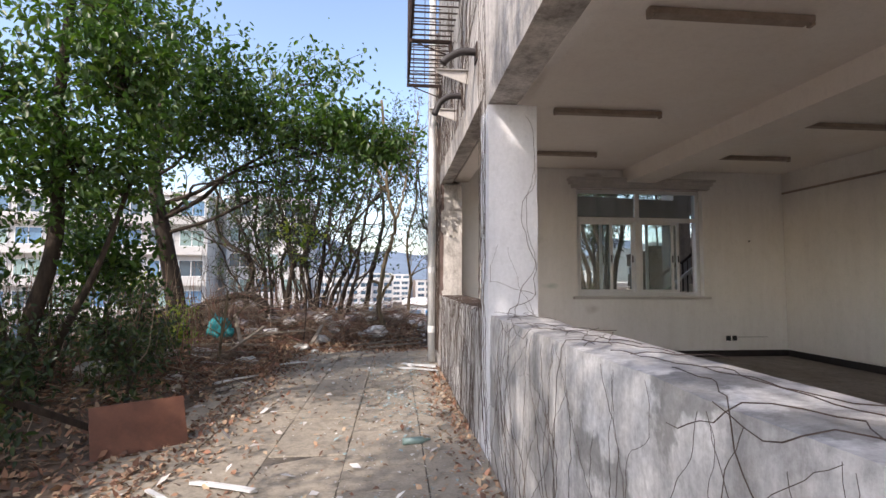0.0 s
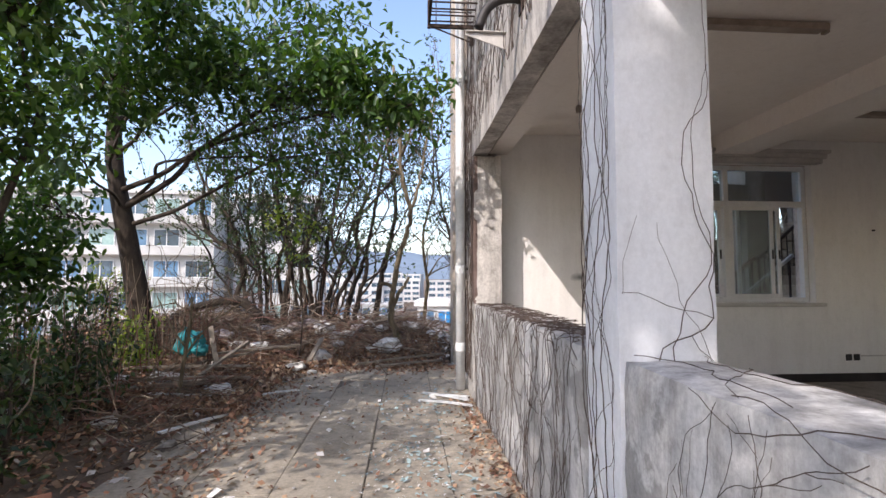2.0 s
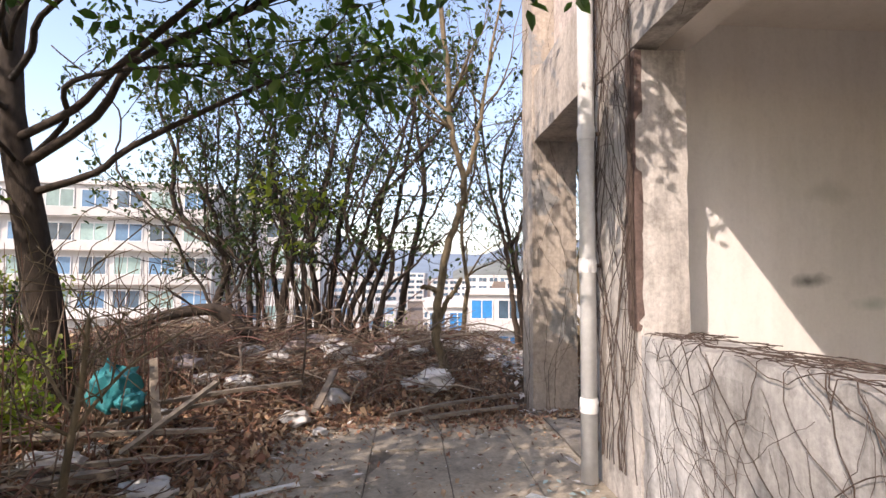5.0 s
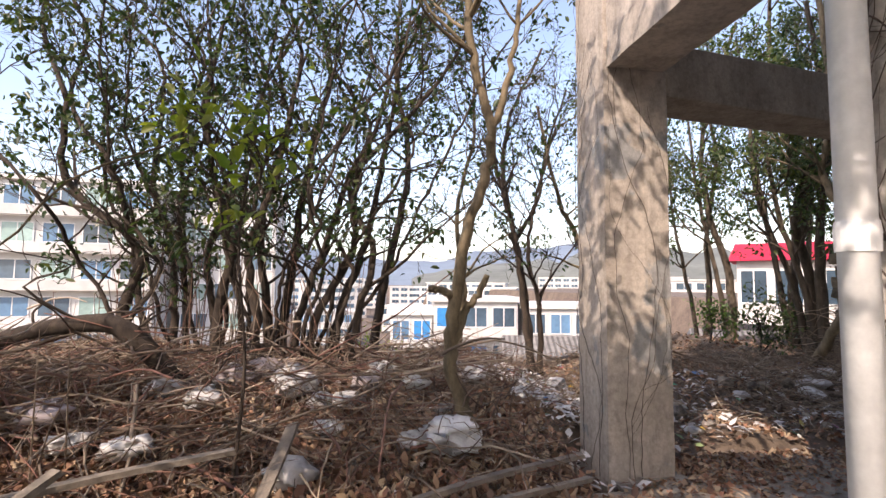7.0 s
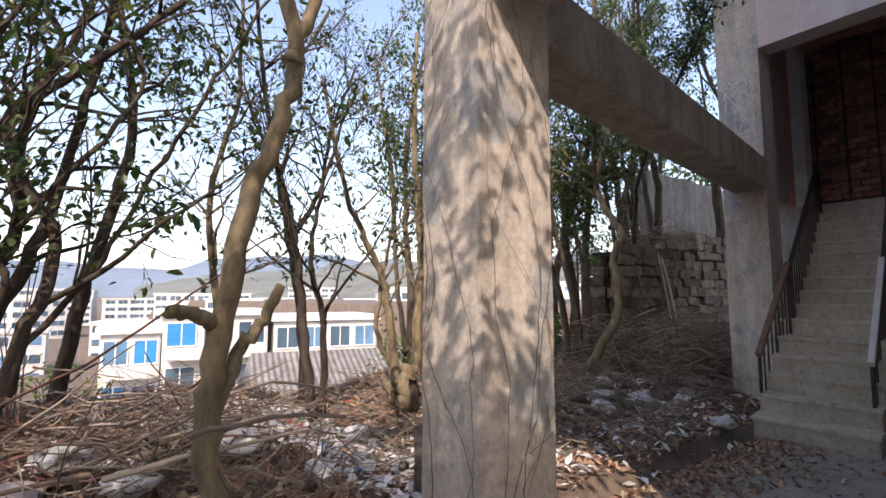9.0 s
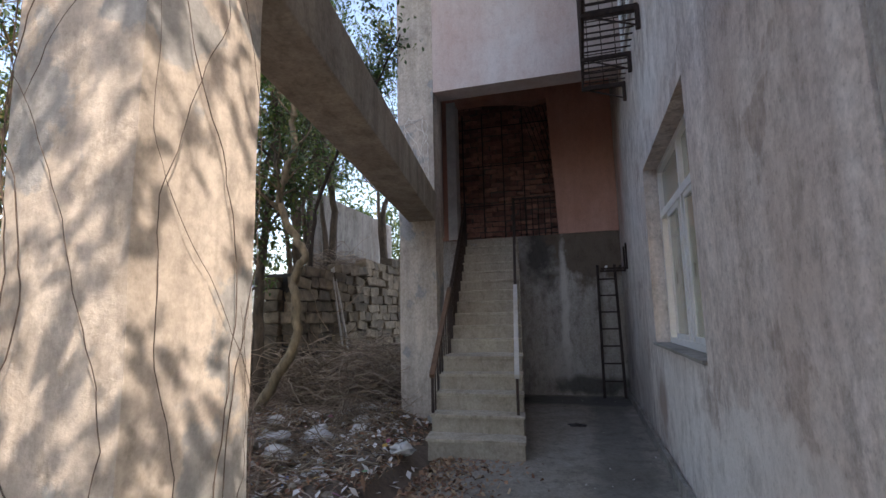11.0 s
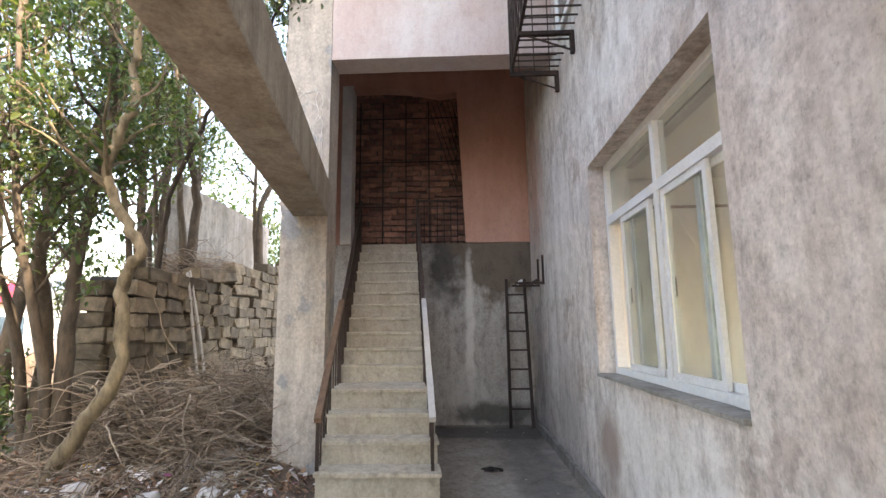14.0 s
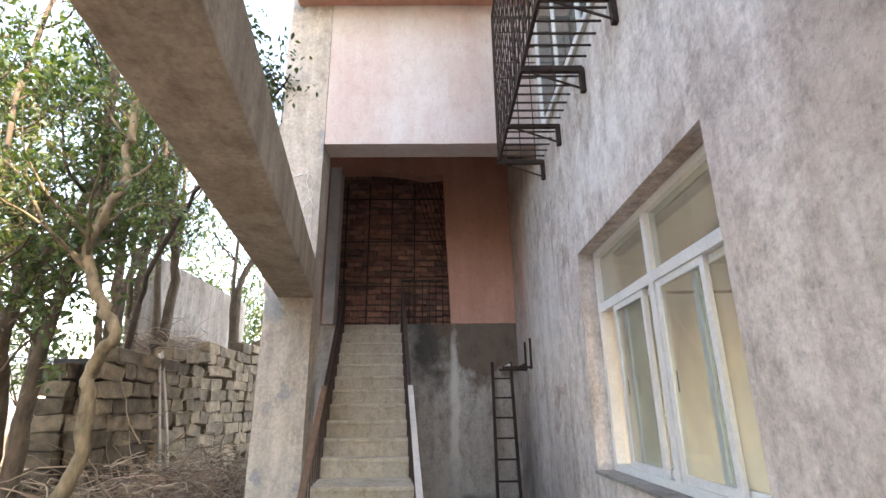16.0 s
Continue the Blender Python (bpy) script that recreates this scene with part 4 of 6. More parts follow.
def quad_object(name, v, f, material, parent=None):
    me = bpy.data.meshes.new(name)
    me.vertices.add(len(v))
    me.vertices.foreach_set("co", np.asarray(v, dtype=np.float32).ravel())
    k = f.shape[1]
    me.loops.add(len(f) * k)
    me.loops.foreach_set("vertex_index", np.asarray(f, dtype=np.int32).ravel())
    me.polygons.add(len(f))
    me.polygons.foreach_set("loop_start", np.arange(len(f), dtype=np.int32) * k)
    me.update(calc_edges=True)
    me.materials.append(material)
    ob = new(name, me)
    if parent is not None:
        ob.parent = parent
    return ob


def wander(rng, a, b, bend, n=5):
    """A crooked line from a to b."""
    a, b = Vector(a), Vector(b)
    L = (b - a).length
    mid = []
    for k in range(1, n):
        t = k / n
        mid.append(a.lerp(b, t) + Vector(rng.normal(0, 1, 3)) * bend * L * math.sin(math.pi * t) + Vector((0, 0, 1)) * L * 0.06 * math.sin(math.pi * t))
    return smoothline([a, *mid, b], 3)


def tree(label, trunk, r0, r1, blobs, bark, leaf=None, seed=0, leaf_size=0.09, per=16, spread=0.11, stems=(), bare=0, category="tree", group="", stubs=()):
    """A tree: crooked trunks, limbs to each crown mass, twigs to each leaf cluster.
    trunk: points; stems: further trunks (points, r0, r1); blobs: centre, radii, clusters."""
    rng = np.random.default_rng(seed)
    foot = Vector(trunk[0])
    ob = empty("tree", Matrix.Translation(foot), label, category, group)
    inv = Matrix.Translation(-foot)
    axes = []
    for pts, a, b in [(trunk, r0, r1), *stems, *stubs]:
        line = smoothline(pts, 5)
        rad = [a + (b - a) * (k / (len(line) - 1)) ** 0.8 for k in range(len(line))]
        rad[0] *= 1.35
        rad = [r * (1 + 0.10 * noise.noise(Vector((k * 0.7, seed, a * 50)))) for k, r in enumerate(rad)]
        bm = tube(bmesh.new(), line, rad, 10)
        bmesh.ops.transform(bm, matrix=inv, verts=bm.verts)
        part("trunk", bm, bark, ob, smooth=True)
        if (pts, a, b) not in list(stubs):
            axes += list(zip(line, rad))
    twigs, centres = bmesh.new(), []
    for c, rad, count in blobs:
        c, rad = Vector(c), Vector(rad)
        best = min(axes, key=lambda q: (q[0] - c).length + max(0, q[0].z - c.z + 0.4) * 1.5)
        line = wander(rng, best[0], c, 0.045)
        lr = min(best[1] * 0.6, 0.007 + 0.008 * (line[0] - c).length)
        limb = tube(bmesh.new(), line, [lr + (0.008 - lr) * k / (len(line) - 1) for k in range(len(line))], 6)
        bmesh.ops.transform(limb, matrix=inv, verts=limb.verts)
        part("limb", limb, bark, ob, smooth=True)
        for k in range(count):
            d = Vector(rng.normal(0, 1, 3)).normalized()
            q = c + Vector((d.x * rad.x, d.y * rad.y, d.z * rad.z)) * float(rng.uniform(0.35, 1.05))
            src = line[int(rng.integers(len(line) // 2, len(line)))]
            w = wander(rng, src, q, 0.08, 3)
            tube(twigs, w, [0.007 - 0.0045 * i / (len(w) - 1) for i in range(len(w))], 3, False)
            centres.append(q)
            if len(w) > 4:
                centres.append(w[len(w) * 2 // 3])
    for k in range(bare):
        b, r = axes[int(rng.integers(len(axes) // 3, len(axes)))]
        e = b + Vector((float(rng.normal(0, 0.5)), float(rng.normal(0, 0.5)), float(rng.uniform(0.2, 1.1))))
        w = wander(rng, b, e, 0.1, 4)
        tube(twigs, w, [min(r * 0.5, 0.014) * (1 - 0.8 * i / (len(w) - 1)) for i in range(len(w))], 4, False)
        for i in range(3):
            s = w[int(rng.integers(len(w) // 3, len(w)))]
            e2 = s + Vector((float(rng.normal(0, 0.25)), float(rng.normal(0, 0.25)), float(rng.uniform(0.0, 0.45))))
            tube(twigs, wander(rng, s, e2, 0.1, 3), 0.0035, 3, False)
    if twigs.verts:
        bmesh.ops.transform(twigs, matrix=inv, verts=twigs.verts)
        tagged(part("twig_growth", twigs, bark, ob, smooth=True), kind="stuff")
    else:
        twigs.free()
    if leaf and centres:
        v, f = leaf_mesh(rng, [tuple(p - foot) for p in centres], per, spread, leaf_size)
        tagged(quad_object("crown", v, f, leaf, ob), kind="stuff")
    return ob


def strands(rows, sides=3):
    """Thin stems as vertices and faces. rows: points, first and last radius."""
    by, vs, fs, base = {}, [], [], 0
    for pts, a, b in rows:
        by.setdefault(len(pts), []).append((pts, a, b))
    for k, group in by.items():
        p = np.array([g[0] for g in group], dtype=float)
        m = len(p)
        ra, rb = np.array([g[1] for g in group]), np.array([g[2] for g in group])
        r = ra[:, None] + (rb - ra)[:, None] * np.linspace(0, 1, k)[None]
        t = np.gradient(p, axis=1)
        t /= np.linalg.norm(t, axis=2, keepdims=True) + 1e-9
        a = np.cross(t, np.array([0.31, 0.87, 0.38]))
        a /= np.linalg.norm(a, axis=2, keepdims=True) + 1e-9
        b = np.cross(t, a)
        ang = 2 * np.pi * np.arange(sides) / sides
        ring = p[:, :, None] + r[:, :, None, None] * (a[:, :, None] * np.cos(ang)[None, None, :, None] + b[:, :, None] * np.sin(ang)[None, None, :, None])
        vs.append(ring.reshape(-1, 3))
        i = (np.arange(m) * k * sides)[:, None, None] + (np.arange(k - 1) * sides)[None, :, None]
        c, d = np.arange(sides)[None, None], ((np.arange(sides) + 1) % sides)[None, None]
        fs.append(base + np.stack([i + c, i + d, i + d + sides, i + c + sides], -1).reshape(-1, 4))
        base += m * k * sides
    return np.concatenate(vs), np.concatenate(fs)


def stray(rng, start, d, length, n, wild, lift):
    """A crooked shoot: points from start along d, turning at random and upwards."""
    d = d / (np.linalg.norm(d) + 1e-9)
    p, out = np.array(start, dtype=float), [np.array(start, dtype=float)]
    for _ in range(n):
        d = d + rng.normal(0, wild, 3) + np.array([0, 0, lift])
        d /= np.linalg.norm(d)
        p = p + d * length / n
        out.append(p)
    return np.array(out)


def grown(label, stems, bark, leaf=None, seed=0, limbs=7, reach=1.4, start=0.35, twigs=6, shoots=3, leafy=0.5, leaf_size=0.075, per=6, spread=0.06, lift=0.05, category="tree", group="", stubs=()):
    """A tree grown from its stems: crooked limbs, twigs on them and shoots on those, with leaves at the tips.
    stems: points, first and last radius of each."""
    rng = np.random.default_rng(seed)
    foot = Vector(stems[0][0][0])
    o = np.array(foot)
    ob = empty("tree", Matrix.Translation(foot), label, category, group)
    fine, tips = [], []
    for si, (pts, ra, rb) in enumerate([*stems, *stubs]):
        line = [q + Vector(rng.normal(0, 0.010, 3)) if k > 2 else q for k, q in enumerate(smoothline(pts, 6))]
        n = len(line)
        rad = [(ra + (rb - ra) * (k / (n - 1)) ** 0.8) * (1 + 0.14 * noise.noise(Vector((k * 0.6, seed, ra * 50)))) for k in range(n)]
        if si < len(stems):
            rad[0] *= 1.45
            rad[1] *= 1.15
        part("trunk", tube(bmesh.new(), [q - foot for q in line], rad, 10), bark, ob, smooth=True)
        if si >= len(stems):
            continue
        for _ in range(limbs):
            f = rng.uniform(start, 0.99)
            k = min(n - 2, int(f * (n - 1)))
            t = np.array((line[k + 1] - line[k]).normalized())
            az = rng.uniform(0, 2 * np.pi)
            d = t * 0.55 + np.array([math.cos(az), math.sin(az), 0.15]) * 0.8
            ln = reach * rng.uniform(0.45, 1.2) * (1.15 - 0.55 * f)
            w = stray(rng, np.array(line[k]) - o, d, ln, 9, 0.16, lift)
            r = min(rad[k] * 0.55, 0.007 + 0.013 * ln)
            part("limb", tube(bmesh.new(), [Vector(q) for q in w], [r + (0.004 - r) * i / 9 for i in range(10)], 6), bark, ob, smooth=True)
            for _ in range(twigs):
                i = int(rng.integers(3, 10))
                d2 = (w[i] - w[i - 1]) / (np.linalg.norm(w[i] - w[i - 1]) + 1e-9) + rng.normal(0, 0.6, 3)
                tw = stray(rng, w[i], d2, ln * rng.uniform(0.2, 0.5), 5, 0.2, lift)
                fine.append((tw, 0.0055, 0.0022))
                for _ in range(shoots):
                    j = int(rng.integers(2, 6))
                    sh = stray(rng, tw[j], tw[j] - tw[j - 1] + rng.normal(0, 0.05, 3), rng.uniform(0.10, 0.30), 3, 0.25, lift)
                    fine.append((sh, 0.0028, 0.0014))
                    if rng.random() < leafy:
                        tips.append(sh[-1])
                        tips.append(sh[-2])
    if fine:
        v, f = strands(fine)
        tagged(quad_object("twig_growth", v, f, bark, ob), kind="stuff")
    if leaf and tips:
        v, f = leaf_mesh(rng, tips, per, spread, leaf_size)
        tagged(quad_object("crown", v, f, leaf, ob), kind="stuff")
    return ob


def P(x, y, *pts):
    """Points of a trunk: pairs of sideways drift and height over a foot."""
    return [(x + a, y + b, z) for a, b, z in pts]


# broad-leaved evergreens beside the path; the unseen ones are added for shade
EV = "evergreen tree with glossy broad leaves beside the path"
tree(EV, P(-4.0, 10.2, (0.35, 0, 0.0), (0.25, 0, 0.9), (0.05, 0, 1.9), (-0.2, 0, 3.2), (-0.2, 0.1, 4.6), (0, 0, 6.0)), 0.20, 0.07,
     [((0.2, 7.7, 3.2), (0.5, 0.4, 0.28), 34), ((-1.5, 8.7, 2.85), (0.9, 0.7, 0.45), 16), ((-0.55, 8.9, 3.0), (0.7, 0.6, 0.5), 14), ((-3.0, 8.0, 3.5), (0.9, 0.6, 0.6), 46), ((-3.9, 8.4, 3.0), (0.8, 0.7, 0.7), 20), ((-2.2, 7.6, 4.1), (0.9, 0.6, 0.4), 34), ((-1.6, 8.0, 3.6), (1.2, 0.8, 0.5), 54), ((-0.5, 7.7, 3.45), (0.75, 0.5, 0.42), 50), ((-2.6, 8.6, 3.9), (1.1, 0.9, 0.7), 46), ((-3.2, 9.0, 5.2), (1.4, 1.2, 0.9), 24), ((-4.6, 9.4, 4.6), (1.2, 1.2, 1.0), 16),
      ((-1.2, 9.0, 4.6), (1.2, 0.9, 0.7), 36), ((-5.0, 9.8, 2.4), (0.9, 0.8, 0.9), 50)], M["bark"], M["leaf"], 1, 0.11, 11, 0.12)
tree(EV, P(-3.7, 6.4, (0, 0, 0), (0.05, 0, 0.8), (0.2, 0.1, 1.8), (0.1, 0.2, 3.2), (0.2, 0.2, 4.8)), 0.11, 0.05,
     [((-3.2, 6.2, 2.6), (1.0, 0.9, 0.8), 90), ((-4.2, 6.4, 3.4), (1.1, 1.0, 0.9), 80), ((-3.0, 6.6, 4.4), (1.2, 1.0, 0.9), 60), ((-4.6, 6.0, 1.6), (0.9, 0.8, 0.8), 70), ((-3.3, 7.0, 1.5), (0.7, 0.6, 0.5), 50), ((-2.6, 6.0, 3.5), (0.8, 0.8, 0.6), 70), ((-3.6, 6.2, 5.8), (1.2, 1.1, 0.8), 26)],
     M["bark"], M["leaf"], 2, 0.10, 13, 0.12, stems=[(P(-3.75, 6.3, (0, 0, 0), (-0.2, 0.1, 0.8), (-0.5, 0.1, 1.9), (-0.7, 0.2, 3.2)), 0.08, 0.03), (P(-3.6, 6.45, (0, 0, 0), (0.3, -0.1, 0.7), (0.6, 0, 1.5), (0.9, 0.1, 2.6)), 0.06, 0.02)])
tree(EV, P(-4.6, 3.2, (0, 0, 0), (0.1, 0, 1.2), (0, 0.1, 2.6), (0.2, 0, 4.6)), 0.12, 0.05,
     [((-4.0, 3.6, 2.7), (1.0, 1.0, 0.9), 70), ((-3.6, 3.4, 4.6), (1.3, 1.2, 0.9), 62), ((-4.9, 3.9, 4.0), (1.2, 1.1, 1.0), 50), ((-4.6, 4.0, 1.5), (0.8, 0.8, 0.8), 60)], M["bark"], M["leaf"], 3, 0.11, 10, 0.12)
# Three trees out of view, added to shade the path, pillar and undergrowth.
tree(EV, P(-4.2, -0.6, (0, 0, 0), (0.1, 0, 1.2), (0, 0.1, 2.8), (0.2, 0, 5.0)), 0.13, 0.05,
     [((-3.4, -0.4, 4.4), (1.3, 1.3, 0.8), 56), ((-3.0, 0.4, 5.8), (1.4, 1.3, 0.8), 66), ((-4.4, -1.2, 5.4), (1.3, 1.3, 0.9), 40), ((-2.2, -1.2, 5.0), (0.9, 0.9, 0.6), 30), ((-2.9, 0.2, 6.9), (1.1, 0.9, 0.6), 64), ((-2.2, 0.9, 6.1), (0.8, 0.7, 0.5), 46)], M["bark"], M["leaf"], 4, 0.11, 9, 0.12)
tree(EV, P(-3.6, -3.6, (0, 0, 0), (0.1, 0, 1.2), (0, 0.1, 2.8), (0.2, 0, 5.0)), 0.12, 0.05,
     [((-3.0, -3.2, 4.4), (1.3, 1.3, 0.8), 44), ((-2.6, -2.4, 5.8), (1.4, 1.3, 0.8), 50)], M["bark"], M["leaf"], 5, 0.11, 9, 0.12)
tree(EV, P(-6.2, 0.2, (0, 0, 0), (0.1, 0, 1.2), (0, 0.1, 2.4), (0.2, 0, 4.2)), 0.1, 0.04, [((-5.6, 0.8, 3.8), (1.2, 1.2, 0.9), 80), ((-6.4, 0.0, 4.9), (1.2, 1.2, 0.8), 70), ((-5.2, 2.0, 3.2), (0.9, 0.9, 0.8), 60)], M["bark"], M["leaf"], 7, 0.11, 10, 0.12)
tree(EV, P(-6.4, 8.2, (0, 0, -0.3), (0.1, 0, 1.2), (0.2, 0.1, 2.8), (0.2, 0, 5.0)), 0.12, 0.05,
     [((-6.2, 8.2, 2.4), (1.1, 1.0, 0.9), 50), ((-6.0, 8.4, 4.2), (1.4, 1.2, 1.0), 22), ((-7.0, 7.6, 3.4), (1.1, 1.1, 1.0), 40), ((-6.2, 7.6, 5.4), (1.3, 1.2, 0.8), 12)], M["bark"], M["leafdark"], 6, 0.085, 14, 0.13)

# Three more out of view, added to shade the path and undergrowth.
tree(EV, P(-6.8, 2.4, (0, 0, -0.2), (0.1, 0, 1.2), (0.2, 0.1, 2.6), (0.2, 0, 4.4)), 0.12, 0.05,
     [((-6.0, 2.2, 3.4), (1.2, 1.1, 0.9), 80), ((-6.2, 3.6, 4.2), (1.2, 1.1, 0.9), 70), ((-5.6, 1.2, 4.6), (1.1, 1.1, 0.7), 60)], M["bark"], M["leaf"], 8, 0.11, 10, 0.12)
tree(EV, P(-5.6, -3.0, (0, 0, 0), (0.1, 0, 1.4), (0.2, 0.1, 3.2), (0.2, 0, 5.6)), 0.13, 0.05,
     [((-4.6, -2.2, 5.2), (1.2, 1.1, 0.7), 44), ((-4.2, -1.2, 6.6), (1.3, 1.1, 0.7), 46), ((-5.6, -3.2, 6.2), (1.2, 1.1, 0.8), 44)], M["bark"], M["leaf"], 9, 0.11, 9, 0.12)
tree(EV, P(-8.2, 5.2, (0, 0, -0.6), (0.1, 0, 1.2), (0.2, 0.1, 2.6), (0.2, 0, 4.6)), 0.13, 0.05,
     [((-7.6, 4.8, 2.2), (1.2, 1.2, 1.0), 80), ((-7.8, 5.8, 4.0), (1.4, 1.3, 1.0), 80), ((-7.2, 3.6, 3.4), (1.1, 1.0, 0.9), 60), ((-8.4, 4.4, 5.2), (1.3, 1.2, 0.8), 60)], M["bark"], M["leafdark"], 10, 0.11, 10, 0.12)

# a thicket of thin stems behind the rubbish
_r = np.random.default_rng(77)
for _k in range(14):
    _x, _y = -3.4 + 0.19 * _k + float(_r.normal(0, 0.07)), 13.7 + float(_r.normal(0, 0.45))
    _lean = -0.6 + 0.095 * _k
    _t = P(_x, _y, (0, 0, 0.15), (_lean * 0.15, 0, 0.9), (_lean * 0.5 + float(_r.normal(0, 0.12)), 0.1, 1.7), (_lean * 0.9 + float(_r.normal(0, 0.2)), 0.1 + float(_r.normal(0, 0.2)), 2.5), (_lean * 1.4 + float(_r.normal(0, 0.28)), 0.2, 3.4), (_lean * 1.9 + float(_r.normal(0, 0.3)), 0.3, 4.4), (_lean * 2.4 + float(_r.normal(0, 0.35)), 0.3, 5.4))
    _s = [([Vector(q) + Vector((0.17 * i * (-1 if _k % 2 else 1) + 0.04 + float(_r.normal(0, 0.08)), -0.06 - 0.12 * i, -0.1 * i)) for i, q in enumerate(_t)], 0.028, 0.01)]
    grown("slender thicket tree with dark trunk and sparse leaves", [(_t, float(_r.uniform(0.045, 0.08)), 0.016), (_s[0][0], 0.03, 0.01)], M["bark"], M["leafdark"], 100 + _k, 9, 1.7, 0.22, 6, 3, 0.62 if _k < 9 else 0.4, 0.085, 3, 0.06, group="thicket stems")
# fallen dead bough and saplings among the rubbish
tree("arched dead bough lying in the thicket", [(-4.4, 12.2, 0.5), (-3.84, 12.2, 0.8), (-3.19, 12.2, 0.95), (-2.82, 12.2, 0.86), (-2.3, 12.3, 0.25)], 0.07, 0.09, [], M["bark"], None, 19, bare=8, category="dead bough")
tree("young sapling with yellow-green leaves", P(-1.55, 10.7, (0, 0, 0.05), (0.05, 0, 0.8), (0.0, -0.05, 1.6), (0.1, -0.1, 2.3)), 0.014, 0.005, [((-1.25, 10.4, 2.2), (0.4, 0.35, 0.22), 9), ((-1.75, 10.5, 2.35), (0.35, 0.3, 0.25), 7), ((-1.6, 10.4, 1.75), (0.3, 0.3, 0.2), 4)], M["bark"], M["leafyel"], 20, 0.095, 4, 0.10, category="sapling")
tree("thin bare sapling with pale bark", P(-2.35, 8.3, (0, 0, 0.0), (0.05, 0, 0.45), (0.1, 0, 0.8), (0.12, 0, 1.15)), 0.026, 0.012, [], M["barklight"], None, 21, stems=[(P(-2.35, 8.3, (0.05, 0, 0.5), (0.3, 0.05, 0.85), (0.65, 0.1, 1.1)), 0.013, 0.006), (P(-2.35, 8.3, (0.07, 0, 0.6), (-0.1, 0.05, 0.8), (-0.3, 0.1, 1.15)), 0.014, 0.006)], bare=14, category="sapling")
# crooked pale tree at the front
grown("crooked pale tree with a forked trunk and cut stubs", [(P(0, 11.2, (0.12, 0, 0.0), (0.0, 0, 0.38), (-0.1, 0, 0.73), (-0.09, 0, 1.07), (0.0, 0, 1.65), (0.13, 0, 2.1), (0.22, 0, 2.54), (0.05, 0, 3.16), (0.02, 0.1, 3.9), (-0.1, 0.2, 5.2)), 0.066, 0.028),
      (P(0, 11.2, (0.20, 0, 2.45), (0.30, 0, 2.8), (0.41, 0, 3.23), (0.48, 0.05, 3.8), (0.7, 0.1, 5.0)), 0.038, 0.014)], M["barklight"], M["leafdark"], 11, 6, 1.6, 0.55, 5, 3, 0.2, 0.075, 3,
      stubs=[(P(0, 11.2, (-0.08, 0, 1.10), (-0.10, -0.02, 1.22), (-0.18, -0.02, 1.28), (-0.27, -0.02, 1.28)), 0.03, 0.028), (P(0, 11.2, (-0.10, 0, 0.8), (0.02, 0.02, 1.12), (0.10, 0.02, 1.22), (0.17, 0.02, 1.38)), 0.032, 0.024)])
grown("slim leaning tree with few leaves", [(P(0, 15.3, (-0.68, 0, 0.0), (-0.48, 0, 1.35), (-0.27, 0, 2.25), (-0.13, 0, 3.17), (-0.2, 0, 3.91), (-0.35, 0, 4.9), (-0.3, 0, 6.0)), 0.085, 0.025)], M["bark"], M["leafdark"], 12, 13, 1.7, 0.4, 7, 3, 0.5, 0.085, 4)
grown("bare twisting tree above the slope", [(P(0, 15.0, (1.82, 0, 0.0), (1.69, 0, 1.37), (1.51, 0, 2.26), (1.37, 0, 3.17), (1.51, 0, 4.1), (2.04, 0, 5.2)), 0.065, 0.02), (P(0, 15.0, (1.55, 0, 2.0), (1.95, 0, 2.7), (2.1, 0.1, 3.5), (2.5, 0.1, 4.6)), 0.04, 0.014)], M["bark"], M["leafdark"], 13, 11, 1.7, 0.28, 8, 4, 0.12, 0.075, 3)
grown("bare grey tree on the edge of the slope", [(P(0.55, 14.6, (0, 0, 0.1), (0.1, 0, 1.2), (0.0, 0, 2.4), (0.25, 0, 3.6), (0.2, 0, 5.4)), 0.05, 0.018)], M["barklight"], M["leafdark"], 18, 15, 1.6, 0.25, 8, 4, 0.1, 0.075, 3)
grown("bare thin tree above the slope", [(P(0, 14.0, (1.5, 0, 0.1), (1.39, 0, 1.07), (1.28, 0, 1.86), (1.15, 0, 2.37), (0.95, 0, 3.2), (0.8, 0.1, 4.6)), 0.055, 0.018),
      (P(0, 14.0, (1.6, 0, 0.1), (1.61, 0, 1.05), (1.45, 0, 1.7), (1.62, 0.1, 2.6), (1.9, 0.1, 3.6)), 0.045, 0.014)], M["bark"], M["leafdark"], 14, 10, 1.4, 0.25, 7, 4, 0.15, 0.075, 3)
grown("clump of yellowish trunks behind the column", [(P(0, 14.8, (3.06, 0, 0.0), (2.92, 0, 0.82), (2.78, 0, 1.57), (2.46, 0, 2.17), (2.2, 0, 2.73), (1.9, 0.1, 4.2)), 0.075, 0.022),
      (P(0, 14.8, (3.27, 0, 0.0), (3.36, 0, 1.19), (3.38, 0, 2.29), (3.27, 0, 3.69), (3.3, 0, 5.2)), 0.09, 0.028), (P(0, 14.8, (3.4, 0, 0.0), (3.5, 0, 1.8), (3.56, 0, 3.0), (3.75, 0, 4.4)), 0.065, 0.02),
      (P(0, 14.8, (3.0, 0, 0.3), (2.75, 0.1, 0.9), (2.85, 0.1, 1.7), (3.0, 0.1, 2.6), (2.8, 0.1, 3.8)), 0.045, 0.015)], M["barklight"], M["leafdark"], 15, 10, 1.6, 0.28, 6, 3, 0.4, 0.08, 3)
